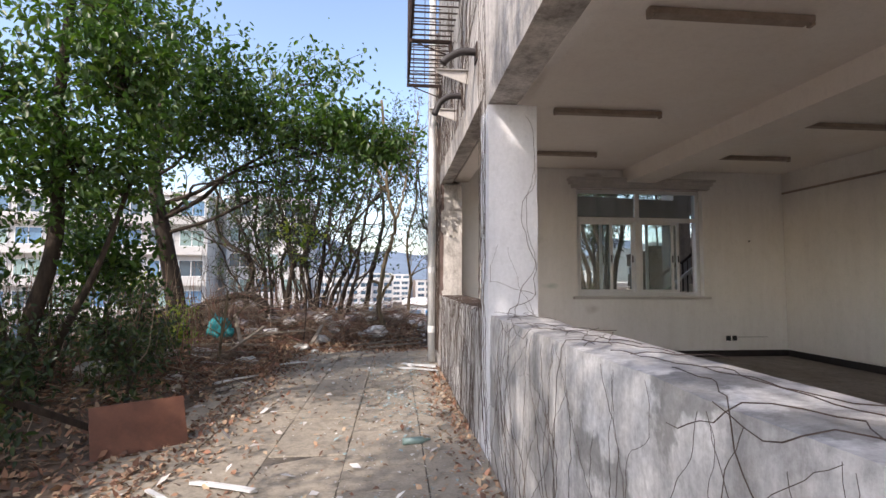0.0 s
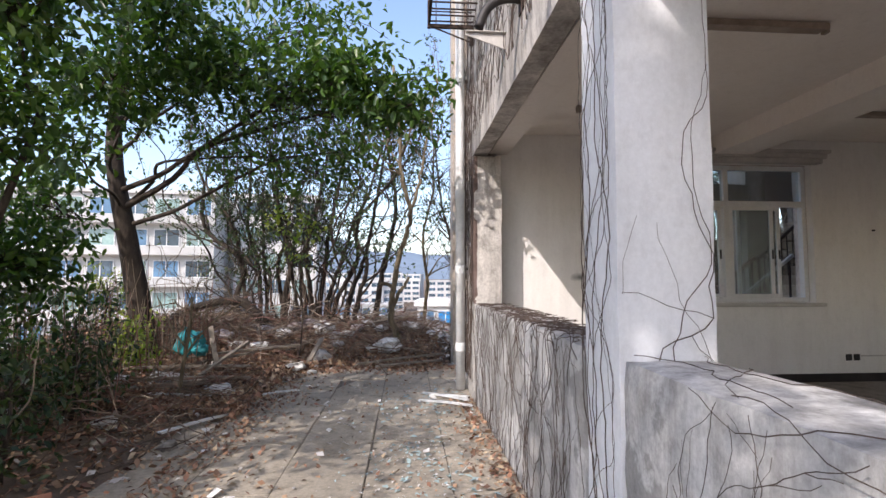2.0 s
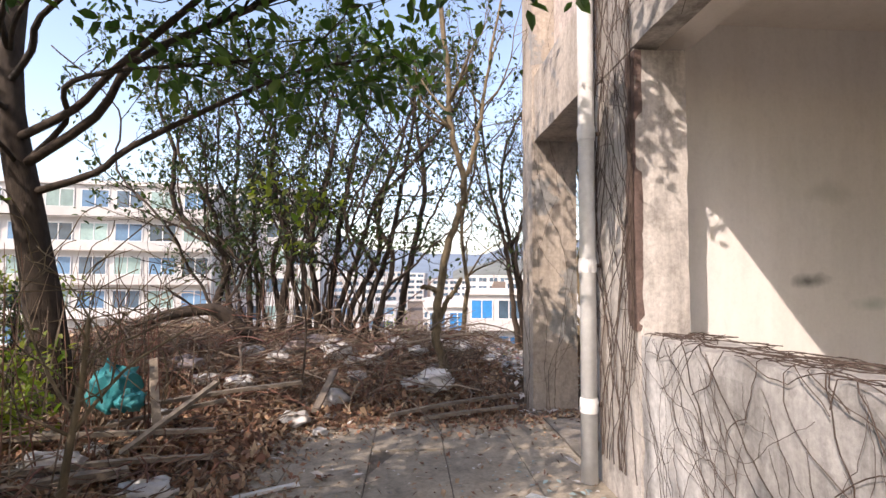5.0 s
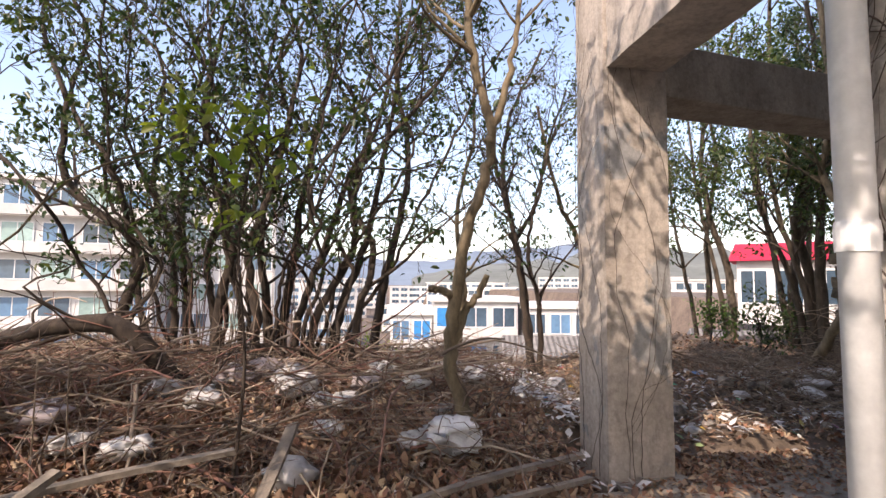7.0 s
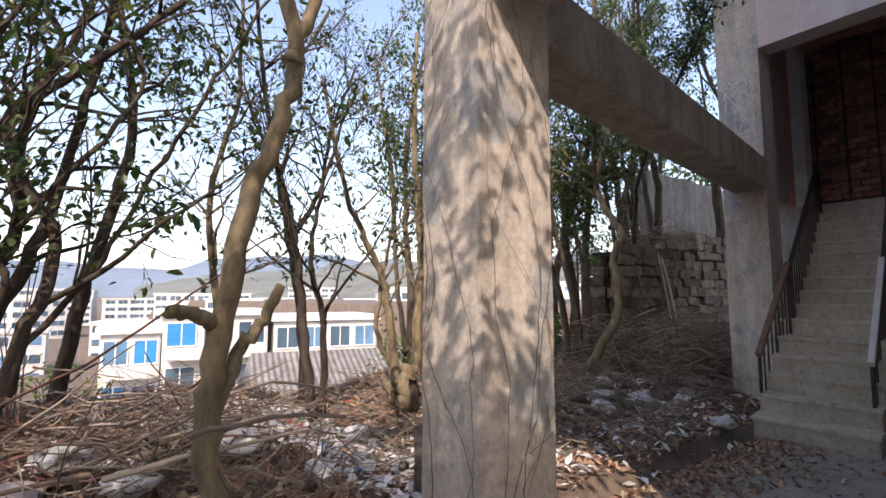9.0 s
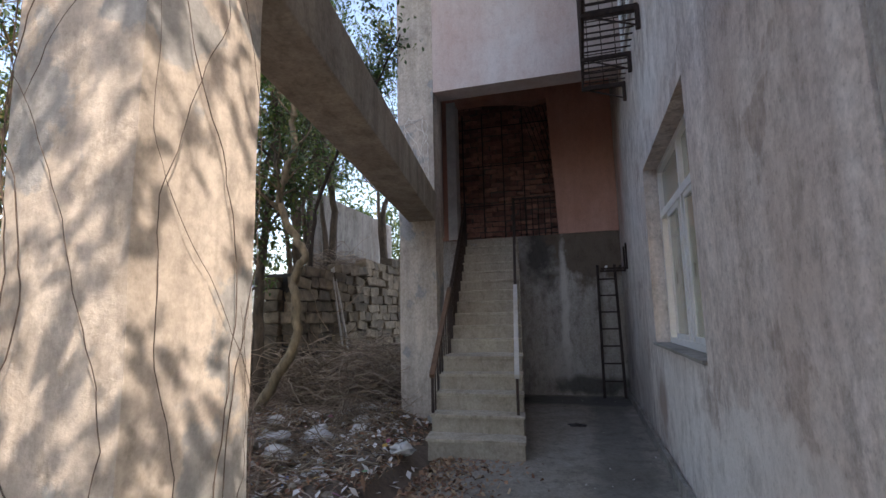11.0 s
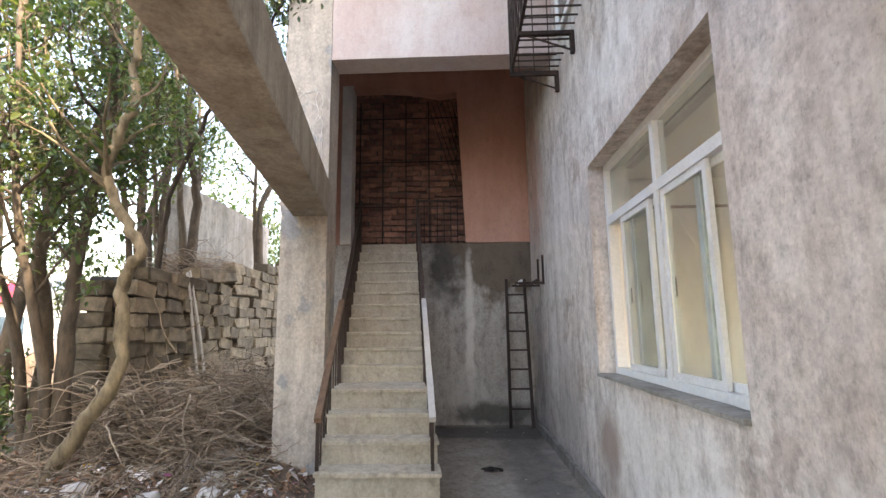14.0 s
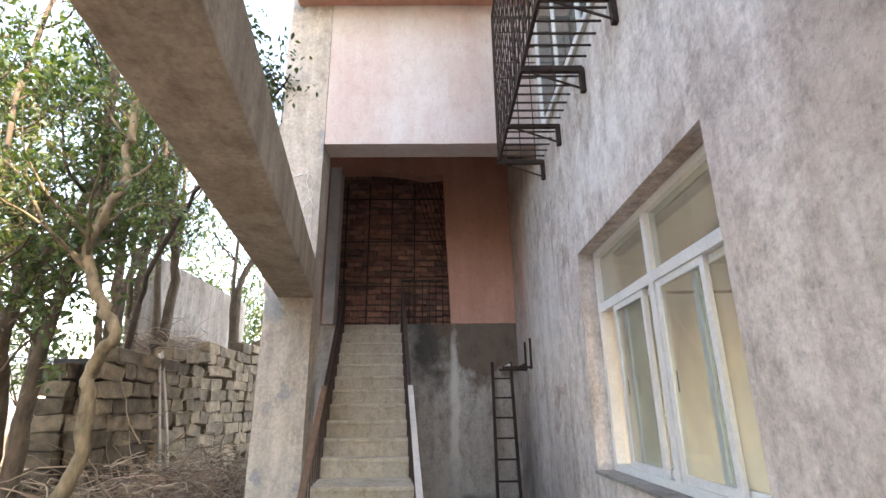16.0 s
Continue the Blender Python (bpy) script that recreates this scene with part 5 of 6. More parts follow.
# the wood beside the stone wall
grown("smooth S-bent pale trunk in front of the stone wall", [([(5.4, 13.6, 0.1), (5.4, 13.27, 0.65), (5.4, 13.01, 1.06), (5.42, 13.01, 1.63), (5.42, 13.05, 1.87), (5.4, 12.89, 2.17), (5.4, 13.12, 2.53), (5.4, 13.26, 2.9), (5.4, 13.2, 3.23), (5.4, 13.06, 3.56), (5.4, 13.1, 3.9), (5.4, 13.08, 4.19), (5.4, 13.2, 5.4), (5.6, 13.4, 6.6)], 0.07, 0.03)],
      M["barklight"], M["leafmid"], 16, 12, 1.3, 0.45, 5, 3, 0.5, 0.085, 4)
grown("leafy tree leaning out over the stone wall", [([(8.4, 14.6, 2.0), (8.2, 14.4, 3.2), (7.7, 13.7, 4.3), (7.0, 12.7, 5.0), (6.5, 12.0, 5.6)], 0.05, 0.012)], M["bark"], M["leafdark"], 17, 12, 0.8, 0.6, 5, 3, 0.7, 0.085, 4)
for _k, (_x, _y, _h) in enumerate(((6.1, 14.0, 3.6), (6.35, 14.5, 4.0), (6.6, 16.6, 4.6), (8.6, 14.95, 4.2), (10.2, 15.6, 4.8), (7.4, 18.6, 5.6), (11.8, 16.9, 5.0), (10.4, 18.6, 6.2), (9.6, 14.8, 4.4), (13.0, 14.9, 5.0), (6.9, 15.4, 4.8), (5.0, 17.6, 5.2), (14.5, 17.5, 5.4), (12.6, 19.0, 6.0))):
    _z, _h = rise(_x, _y) + 0.05, _h * 1.35
    _q = np.random.default_rng(300 + _k)
    _d = _q.normal(0, 0.2, (4, 2))
    _t = [(_x, _y, _z - 0.2), (_x + _d[0][0] * 0.6, _y, _z + _h * 0.2), (_x + _d[1][0], _y + _d[1][1], _z + _h * 0.42), (_x + _d[2][0] * 1.5, _y + _d[2][1] * 1.4, _z + _h * 0.72), (_x + _d[3][0] * 2, _y + _d[3][1] * 2, _z + _h * 1.1)]
    _s = [(_x + 0.06, _y + 0.1, _z - 0.2), (_x - 0.22, _y + 0.12, _z + _h * 0.22), (_x - 0.42 + _d[0][1], _y + 0.2, _z + _h * 0.5), (_x - 0.7, _y + 0.3, _z + _h * 0.9)]
    grown("evergreen woodland tree with dark trunk and fine leaves", [(_t, 0.1, 0.03), (_s, 0.07, 0.02)], M["barkmid"], M["leafmid"], 320 + _k, 9 if _k < 2 else 15, 1.5 if _k < 2 else 1.8, 0.45, 7, 3, 0.75, 0.085, 4, 0.07, group="woodland trees")
# low shrubs
for _k, (_x, _y, _s, _m) in enumerate(((-3.2, 5.6, 0.55, "leafdark"), (-2.9, 7.4, 0.5, "leafdark"), (-3.9, 8.0, 0.6, "leaf"), (-4.4, 5.0, 0.7, "leaf"), (-5.0, 11.5, 0.8, "leafyel"), (-3.4, 9.3, 0.45, "leafyel"), (-0.7, 16.8, 0.8, "leafyel"), (5.6, 15.9, 0.6, "leaf"), (-2.6, 4.4, 0.4, "leafdark"), (3.9, 16.0, 0.6, "leafyel"), (-3.5, 4.6, 0.9, "leafdark"), (-2.9, 6.4, 0.8, "leafdark"), (-4.0, 7.2, 0.9, "leafdark"), (-3.4, 3.4, 0.8, "leafdark"), (-4.8, 6.2, 0.9, "leafdark"), (-3.3, 8.0, 0.7, "leafdark"), (-5.2, 9.0, 0.9, "leaf"), (-2.5, 3.4, 0.55, "leafdark"), (-4.6, 10.9, 0.8, "leafdark"), (-2.45, 6.0, 0.6, "leafdark"), (-3.9, 5.6, 0.9, "leafdark"), (6.3, 14.9, 0.8, "leafdark"), (5.4, 14.5, 0.6, "leafdark"))):
    _z = rise(_x, _y) + 0.1
    tree("low leafy shrub on the littered ground", [(_x, _y, _z - 0.1), (_x + 0.05, _y, _z + _s * 0.5), (_x, _y + 0.05, _z + _s)], 0.02, 0.008, [((_x, _y, _z + _s * 0.8), (_s * 0.9, _s * 0.8, _s * 0.7), 17), ((_x + 0.3 * _s, _y - 0.2, _z + _s * 0.4), (_s * 0.6, _s * 0.6, _s * 0.35), 8)], M["bark"], M[_m], 400 + _k, 0.075, 9, 0.09, category="shrub", group="shrubs")


# the wood goes on behind
_w = np.random.default_rng(555)
_c = np.column_stack([_w.uniform(14.0, 42.0, 2200), _w.uniform(19.0, 30.0, 2200), _w.uniform(-1.0, 9.0, 2200)])
_c = _c[_c[:, 0] > 1.0 + (_c[:, 1] - 10.0) * 1.55]
_v, _f = leaf_mesh(_w, _c, 22, 0.5, 0.24)
tagged(quad_object("far_wood", _v, _f, M["leafdark"]), "dense evergreen wood behind the terrace", "wood", kind="stuff")


# ---- stone retaining wall ----
def stone_meshes():
    out = []
    rng = random.Random(9)
    for k in range(8):
        bm = bmesh.new()
        box(bm, -0.5, 0.5, -0.5, 0.5, -0.5, 0.5, 0.09)
        for v in bm.verts:
            v.co += Vector((rng.uniform(-0.06, 0.06), rng.uniform(-0.05, 0.05), rng.uniform(-0.07, 0.07)))
        me = bpy.data.meshes.new("stone")
        bm.to_mesh(me)
        bm.free()
        me.materials.append(M["stone"])
        out.append(me)
    return out


_st = stone_meshes()
_sw = empty("wall_stone", pose(0, 0, 0), "old dry stone retaining wall of rough blocks", "stone wall", kind="structure")
# The core is coloured near black for the shaded gaps between stones.
part("core", boxes((7.2, 13.5, 14.24, 14.7, -0.2, 2.15), (7.4, 7.6, 14.7, 14.8, -0.2, 1.9)), M["dark"], _sw, "earth core behind the stones, near black for shaded gaps")
_q = random.Random(31)
_n = 0
for _row in range(16):
    _z0, _hh = 0.0 + 0.19 * _row, 0.19
    _x = 7.08 + _q.uniform(0, 0.12)
    _x = max(_x, 7.1 + (_z0 - 2.05) / 0.15) if _z0 > 2.05 else _x
    while _x < 13.2 and _n < 330:
        _w = _q.choice((0.24, 0.3, 0.38, 0.46, 0.6))
        _o = new("stone", _q.choice(_st))
        _o.parent = _sw
        _o.matrix_basis = pose(_x + _w / 2, 14.19 + _q.uniform(-0.035, 0.035), _z0 + _hh / 2 + 0.02 * math.sin(_x * 2.1 + _row), _q.uniform(-7, 7), _q.uniform(-7, 7), _q.uniform(-7, 7)) @ Matrix.Diagonal((_w * _q.uniform(0.93, 1.03), 0.28, _hh * _q.uniform(0.88, 1.04), 1))
        _x += _w
        _n += 1
    _y = 14.36
    while _y < 14.4 and _z0 < 1.95:
        _w = _q.choice((0.25, 0.34, 0.42))
        _o = new("stone", _q.choice(_st))
        _o.parent = _sw
        _o.matrix_basis = pose(7.17 + _q.uniform(-0.03, 0.03), _y + _w / 2, _z0 + _hh / 2, _q.uniform(-4, 4), _q.uniform(-4, 4), 90 + _q.uniform(-4, 4)) @ Matrix.Diagonal((_w * 0.97, 0.26, _hh * 0.95, 1))
        _y += _w
# The wall is whitish; the grey material stands in for its shade.
structure(part("wall_terrace_house", rough_box(11.2, 16.0, 15.9, 16.2, 1.9, 4.6, 0.3, 0.01, 60), M["damp"]), "stained whitish house wall on the terrace, greyed as if shaded", "wall")


# ---- dry creepers on the walls ----
def creeper(name, rng, starts, axis, plane, length, step, lim_z, radius, label, up=1.0, bound=None, mat="vine", wig=0.3, fork=0.07):
    """Thin dry stems that climb a wall: axis is the wall's normal, plane its place."""
    bm = bmesh.new()
    ax = "xy".index(axis)
    for s in starts:
        a, z, ang = s
        n = int(length * rng.uniform(0.5, 1.2) / step)
        stack = [(a, z, ang, n, radius * rng.uniform(0.7, 1.2))]
        while stack:
            a, z, ang, n, r = stack.pop()
            pts = []
            for k in range(n):
                off = 0.004 + r + 0.005 * abs(math.sin(k * 0.9 + a * 7))
                p = [0, 0, z]
                p[ax], p[1 - ax] = plane - off if axis == "x" else plane - off, a
                pts.append(p)
                ang += rng.normal(0, wig)
                ang = ang * 0.96 + (math.pi / 2 * up) * 0.04
                a += math.cos(ang) * step
                z += math.sin(ang) * step
                if z > lim_z or z < 0.0:
                    break
                if bound and not bound[0] < a < bound[1]:
                    a = min(max(a, bound[0] + 0.01), bound[1] - 0.01)
                    ang = math.pi / 2 * up
                if rng.random() < fork and r > 0.002 and len(stack) < 10:
                    stack.append((a, z, ang + rng.choice([-1, 1]) * rng.uniform(0.4, 1.1), int((n - k) * 0.5), r * 0.6))
            if len(pts) > 2:
                tube(bm, pts, [r * (1 - 0.55 * k / len(pts)) for k in range(len(pts))], 4, False)
    return tagged(part(name, bm, M[mat]), label, "creeper", kind="stuff")


_r = np.random.default_rng(5)
LBL = "bare dry creeper stems on the plaster"
creeper("dry_creeper", _r, [(float(_r.uniform(-1.0, 4.25)), 0.0, float(_r.uniform(0.7, 2.4))) for _ in range(60)], "x", XF - 0.012, 1.6, 0.03, SILL - 0.01, 0.0020, LBL, bound=(-2, 4.3), wig=0.2, fork=0.04)
creeper("dry_creeper", _r, [(float(_r.uniform(4.7, 8.1)), 0.0, float(_r.uniform(0.8, 2.3))) for _ in range(58)], "x", XF - 0.012, 1.5, 0.03, SILL + 0.0, 0.0024, LBL, bound=(4.3, 8.5), wig=0.2, fork=0.045)
creeper("dry_creeper", _r, [(float(_r.uniform(4.33, 4.64)), float(_r.uniform(0.0, 0.5)), float(_r.uniform(1.3, 1.8))) for _ in range(6)], "x", XF - 0.010, 4.4, 0.04, 4.4, 0.0027, LBL, bound=(4.33, 4.65), wig=0.15, fork=0.03)
creeper("dry_creeper", _r, [(float(_r.uniform(XF + 0.02, XF + 0.3)), 1.05, float(_r.uniform(1.3, 1.8))) for _ in range(2)], "y", 4.305, 1.6, 0.06, 2.6, 0.0022, LBL, bound=(XF, XI))
creeper("dry_creeper", _r, [(float(_r.uniform(8.2, 8.85)), 0.2, float(_r.uniform(1.3, 1.8))) for _ in range(16)], "x", XF - 0.014, 5.5, 0.07, 6.0, 0.004, LBL, bound=(8.2, 8.88), wig=0.13, fork=0.04)
creeper("dry_creeper", _r, [(float(_r.uniform(5.2, 8.8)), 3.0, float(_r.uniform(1.0, 2.2))) for _ in range(40)], "x", XF - 0.014, 3.0, 0.08, 7.5, 0.0036, LBL, bound=(4.5, 8.9))
creeper("dry_creeper", _r, [(float(_r.uniform(1.0, 1.3)), 0.0, 1.57) for _ in range(3)], "y", 10.636, 5.5, 0.05, 5.5, 0.0025, LBL, bound=(0.92, 1.38), wig=0.13, fork=0.03)
creeper("dry_creeper", _r, [(float(_r.uniform(10.7, 11.0)), 0.0, 1.57) for _ in range(3)], "x", 0.886, 5.5, 0.05, 5.5, 0.0025, LBL, bound=(10.67, 11.1), wig=0.13, fork=0.03)


creeper("white_root_marks", _r, [(float(_r.uniform(11.66, 11.96)), 4.3, float(_r.uniform(-1.9, -1.2))) for _ in range(4)], "x", 6.617, 1.1, 0.03, 4.6, 0.006, "white root marks left on the column plaster", up=-1.0, bound=(11.62, 12.0), mat="whitestain")


def top_creeper(y0, y1, n, seed):
    rng = np.random.default_rng(seed)
    bm = bmesh.new()
    for _ in range(n):
        y, x, ang = rng.uniform(y0, y1), rng.uniform(XF - 0.02, XI - 0.1), rng.choice([0.0, math.pi]) + rng.normal(0, 0.4)
        pts, side = [], 0.0
        for k in range(int(rng.uniform(8, 26))):
            over = x < XF - 0.01
            pts.append((max(x, XF - 0.018), y, SILL + 0.012 + 0.008 * abs(math.sin(k)) - (min(0.5, (XF - 0.01 - x)) if over else 0)))
            ang += rng.normal(0, 0.3)
            y += math.cos(ang) * 0.05
            x += math.sin(ang) * 0.05
            if x > XI or y > y1 or y < y0:
                break
        if len(pts) > 2:
            tube(bm, pts, 0.0015 if y1 < 4.5 else 0.0022, 4, False)
    tagged(part("dry_creeper", bm, M["vine"]), "tangled dry creeper stems over the parapet top", "creeper", kind="stuff")


top_creeper(0.6, 4.28, 22, 1)
top_creeper(4.7, 8.1, 170, 2)

# ---- litter and rubbish ----
def flakes(name, rng, xy, size, material, label, tilt=0.5, lift=0.012):
    """Small curled flakes lying on the ground."""
    n = len(xy)
    z = np.array([max(rise(x, y), -0.02 if (x < XF and y < 10.4 and x > -1.6) or (x > 0.93 and y < 11.05) else -9) for x, y in xy]) + lift
    p = np.column_stack([xy, z + np.abs(rng.normal(0, 0.012, n))])
    a = rng.uniform(0, 2 * np.pi, n)
    d = np.column_stack([np.cos(a), np.sin(a), rng.normal(0, tilt, n)])
    s = np.column_stack([-np.sin(a), np.cos(a), rng.normal(0, tilt, n)])
    ln = size * rng.uniform(0.5, 1.4, (n, 1))
    w = ln * rng.uniform(0.3, 0.7, (n, 1))
    v = np.stack([p - d * ln / 2, p + s * w / 2 + [0, 0, 0.006], p + d * ln / 2, p - s * w / 2 + [0, 0, 0.006]], 1)
    f = np.arange(n)[:, None] * 4 + np.array([[0, 1, 2, 3]])
    return tagged(quad_object(name, v.reshape(-1, 3), f, material), label, "litter", kind="stuff")


_r = np.random.default_rng(21)


def spots(n, x0, x1, y0, y1):
    return np.column_stack([_r.uniform(x0, x1, n), _r.uniform(y0, y1, n)])


def keep(a):
    """Leaves out what would lie in walls, columns and on the stairs."""
    x, y = a[:, 0], a[:, 1]
    bad = (x > XF - 0.02) & (y < YO) | (x > 0.86) & (x < 1.44) & (y > 10.6) & (y < 11.16) | (x > 4.8) & (y > 10.1) & (y < 11.5) & (x < 9.1) | (x > BX - 0.05) & (y < 12.6) | (x > 6.58) & (x < 7.06) & (y > 11.56) & (y < 12.06) | (x > 6.95) & (y > 14.0)
    return a[~bad]


_lit = keep(np.concatenate([spots(26000, -6.5, 1.6, 10.3, 16.5), spots(15000, -6, -1.55, 2.0, 10.5), spots(9000, 1.4, 8.8, 11.3, 14.1), spots(4000, 1.2, 7, 14, 17.5)]))
flakes("fallen_leaves", _r, _lit, 0.06, M["litter"], "brown fallen leaves over the soil")
_edge = keep(np.concatenate([np.column_stack([XF - np.abs(_r.normal(0, 0.16, 2200)), _r.uniform(-1, 8.3, 2200)]), np.column_stack([-1.6 + np.abs(_r.normal(0, 0.3, 2600)), _r.uniform(1.5, 10.3, 2600)]), np.column_stack([_r.uniform(-1.6, 0.9, 1500), 10.4 - np.abs(_r.normal(0, 0.25, 1500))]),
                             np.column_stack([_r.uniform(1.45, 4.9, 2600), 11.05 - np.abs(_r.normal(0, 0.35, 2600))]), np.column_stack([_r.normal(1.8, 0.35, 900), _r.normal(10.6, 0.25, 900)])]))
flakes("fallen_leaves", _r, keep(np.concatenate([spots(9000, -3.8, 0.7, 10.4, 12.2), spots(6000, -3.6, -1.5, 7.6, 10.6)])), 0.075, M["litter"], "deep drift of curled reddish brown leaves", 0.8, 0.05)
flakes("fallen_leaves", _r, _edge, 0.05, M["litter"], "brown fallen leaves blown against the wall foot")
flakes("fallen_leaves", _r, keep(spots(900, -1.6, 0.9, 1, 10.3)), 0.045, M["litter"], "scattered brown leaves on the slabs")
flakes("paper_scraps", _r, keep(np.concatenate([spots(2600, -3.2, 1.2, 10.4, 14.5), spots(170, -3.4, -1.6, 6, 10.4), spots(2200, -0.4, 1.6, 11.3, 14.8), spots(1200, 1.4, 8.5, 11.2, 13.6), spots(110, -1.5, 0.9, 2, 10.3)])), 0.085, M["scrap"], "small white paper and plastic scraps", 0.35, 0.03)
flakes("coloured_scraps", _r, keep(np.concatenate([spots(260, -0.8, 2.2, 11.3, 14.8), spots(110, 1.4, 7.5, 11.4, 13.8)])), 0.09, M["colour"], "red, blue and orange plastic scraps", 0.35, 0.03)


def tangle(name, rng, n, x0, x1, y0, y1, top, ln, rad, label, curl=0.22, free=False):
    """Dry stems and vines, bent and thrown over one another."""
    rows, at = [], np.column_stack([rng.uniform(x0, x1, n), rng.uniform(y0, y1, n)])
    for x, y in at if free else keep(at):
        z = rise(x, y) + abs(rng.normal(0, top * 0.5)) + 0.015
        a = rng.uniform(0, 2 * math.pi)
        w = stray(rng, (x, y, z), np.array([math.cos(a), math.sin(a), rng.normal(0.06, 0.22)]), ln * rng.uniform(0.35, 1.5), 6, curl, -0.04)
        if not free and len(keep(w[:, :2])) < len(w):
            continue
        w[:, 2] = np.maximum(w[:, 2], [rise(p[0], p[1]) + 0.008 for p in w])
        r = rad * rng.uniform(0.35, 1.6)
        rows.append((w, r, r * 0.45))
    v, f = strands(rows, 4)
    return tagged(quad_object(name, v, f, M["brush" if name == "brushwood" else "twig"]), label, "twigs", kind="stuff")


tangle("dry_branches", _r, 3600, -4.6, 0.7, 10.5, 13.9, 0.30, 0.5, 0.0042, "tangle of dry branches and vines on the rubbish heap", 0.3)
tangle("dry_branches", _r, 240, -4.4, 0.2, 10.6, 13.4, 0.45, 1.0, 0.011, "long dead branches across the rubbish heap", 0.12)
tangle("brushwood", _r, 420, -4.0, 0.4, 10.5, 13.2, 0.4, 0.7, 0.008, "bleached sticks lying over the rubbish heap", 0.14)
tangle("dry_branches", _r, 1100, -4.5, -1.7, 6.6, 10.6, 0.22, 0.5, 0.006, "dry branches along the path edge")
tangle("brushwood", _r, 4600, 6.0, 9.2, 12.5, 14.0, 0.62, 0.7, 0.0066, "pile of thin dry brushwood below the stone wall")
tangle("brushwood", _r, 1300, 3.6, 6.6, 12.0, 14.2, 0.12, 0.5, 0.005, "dry twigs strewn over the ground below the trees")
tangle("brushwood", _r, 900, 7.3, 10.5, 14.3, 15.4, 0.35, 0.6, 0.006, "dry brushwood along the top of the stone wall", free=True)
tangle("brushwood", _r, 1300, -0.2, 5.0, 11.6, 15.5, 0.12, 0.4, 0.005, "scattered dry twigs")
tangle("undergrowth_stems", _r, 600, -6.0, -2.2, 3.0, 9.5, 0.4, 0.5, 0.006, "dry stems in the undergrowth")


def stalks(rng, n, x0, x1, y0, y1, h, label):
    bm = bmesh.new()
    for _ in range(n):
        x, y = rng.uniform(x0, x1), rng.uniform(y0, y1)
        z = rise(x, y)
        hh = h * rng.uniform(0.5, 1.2)
        dx, dy = rng.normal(0, 0.16) * hh, rng.normal(0, 0.16) * hh
        tube(bm, [(x, y, z - 0.02), (x + dx * 0.4, y + dy * 0.4, z + hh * 0.5), (x + dx, y + dy, z + hh)], [0.006, 0.005, 0.002], 4, False)
    return tagged(part("undergrowth_stems", bm, M["twig"]), label, "undergrowth", kind="stuff")


stalks(_r, 380, -5.5, -2.5, 6.4, 10.8, 1.3, "thin upright dry stems in the undergrowth")
stalks(_r, 90, -3.8, -0.8, 13.0, 14.6, 1.8, "thin upright saplings in the thicket")


def crumpled(name, x, y, s, mat, label, cat, flat=0.6, seed=0, lift=0.0):
    """A crumpled bag or lump lying on the ground."""
    bm = bmesh.new()
    bmesh.ops.create_icosphere(bm, subdivisions=3, radius=1)
    for v in bm.verts:
        n = noise.noise_vector(v.co * 1.6 + Vector((seed * 3.1, 0, 0))) * 0.55 + noise.noise_vector(v.co * 4.5 + Vector((0, seed * 2.3, 0))) * 0.28 + noise.noise_vector(v.co * 9.0 + Vector((0, 0, seed))) * 0.2
        v.co = (v.co + n) * s
        v.co.z *= flat
    lo = min(v.co.z for v in bm.verts)
    for v in bm.verts:
        v.co.z -= lo
    ob = part(name, bm, mat, smooth=True)
    g = rise(x, y)
    if -1.6 < x < XF and y < 10.4 or x > 0.93 and y < 11.05:
        g = -0.005
    ob.matrix_world = pose(x, y, g - 0.015 + lift, 0, 0, seed * 57)
    return tagged(ob, label, cat, "rubbish")


BAG = "crumpled white plastic bag on the leaf litter"
for _k, (_x, _y, _s) in enumerate(((-0.15, 10.95, 0.2), (-0.42, 11.0, 0.1), (-1.2, 10.7, 0.15), (-0.6, 12.3, 0.13), (-1.1, 11.7, 0.12), (-2.4, 11.9, 0.13), (-0.3, 11.8, 0.1), (-2.6, 10.9, 0.12), (-1.48, 10.2, 0.13), (-2.71, 8.79, 0.17), (-2.01, 8.57, 0.14), (-2.72, 9.23, 0.10), (-2.68, 10.1, 0.12), (-1.35, 12.0, 0.2), (-1.02, 11.2, 0.1), (-3.3, 7.0, 0.2), (-2.5, 7.2, 0.09), (-3.1, 8.4, 0.16), (-1.6, 9.6, 0.07), (-1.2, 9.9, 0.06),
                                      (-0.9, 11.6, 0.12), (0.3, 12.2, 0.12), (0.6, 11.7, 0.08), (0.2, 13.0, 0.12), (1.3, 12.6, 0.1), (-2.2, 10.8, 0.12), (-2.0, 11.6, 0.14))):
    crumpled("plastic_bag", _x, _y, _s, M["plastic"], BAG, "plastic bag", 0.55, _k, 0.07 if _y > 10.6 else 0.0)
for _k, (_x, _y, _s) in enumerate(((4.6, 12.75, 0.15), (4.3, 12.5, 0.12), (5.1, 13.05, 0.1), (6.0, 12.4, 0.09), (6.3, 12.75, 0.1), (5.7, 12.9, 0.08), (5.0, 12.45, 0.16), (5.3, 12.6, 0.1), (6.1, 13.0, 0.11), (5.5, 12.2, 0.09), (6.4, 12.5, 0.12), (4.2, 12.0, 0.07), (3.5, 12.6, 0.08), (4.7, 11.35, 0.11), (2.6, 12.4, 0.08), (2.2, 11.6, 0.07), (3.0, 13.4, 0.09))):
    crumpled("plastic_bag", _x, _y, _s, M["plastic"], "torn white plastic bag among dead leaves", "plastic bag", 0.5, 40 + _k)
M["sheet"] = plain("dirty_sheet", (0.52, 0.44, 0.43), 0.5, 0, 0.3, 5, 0.3, 0.3)
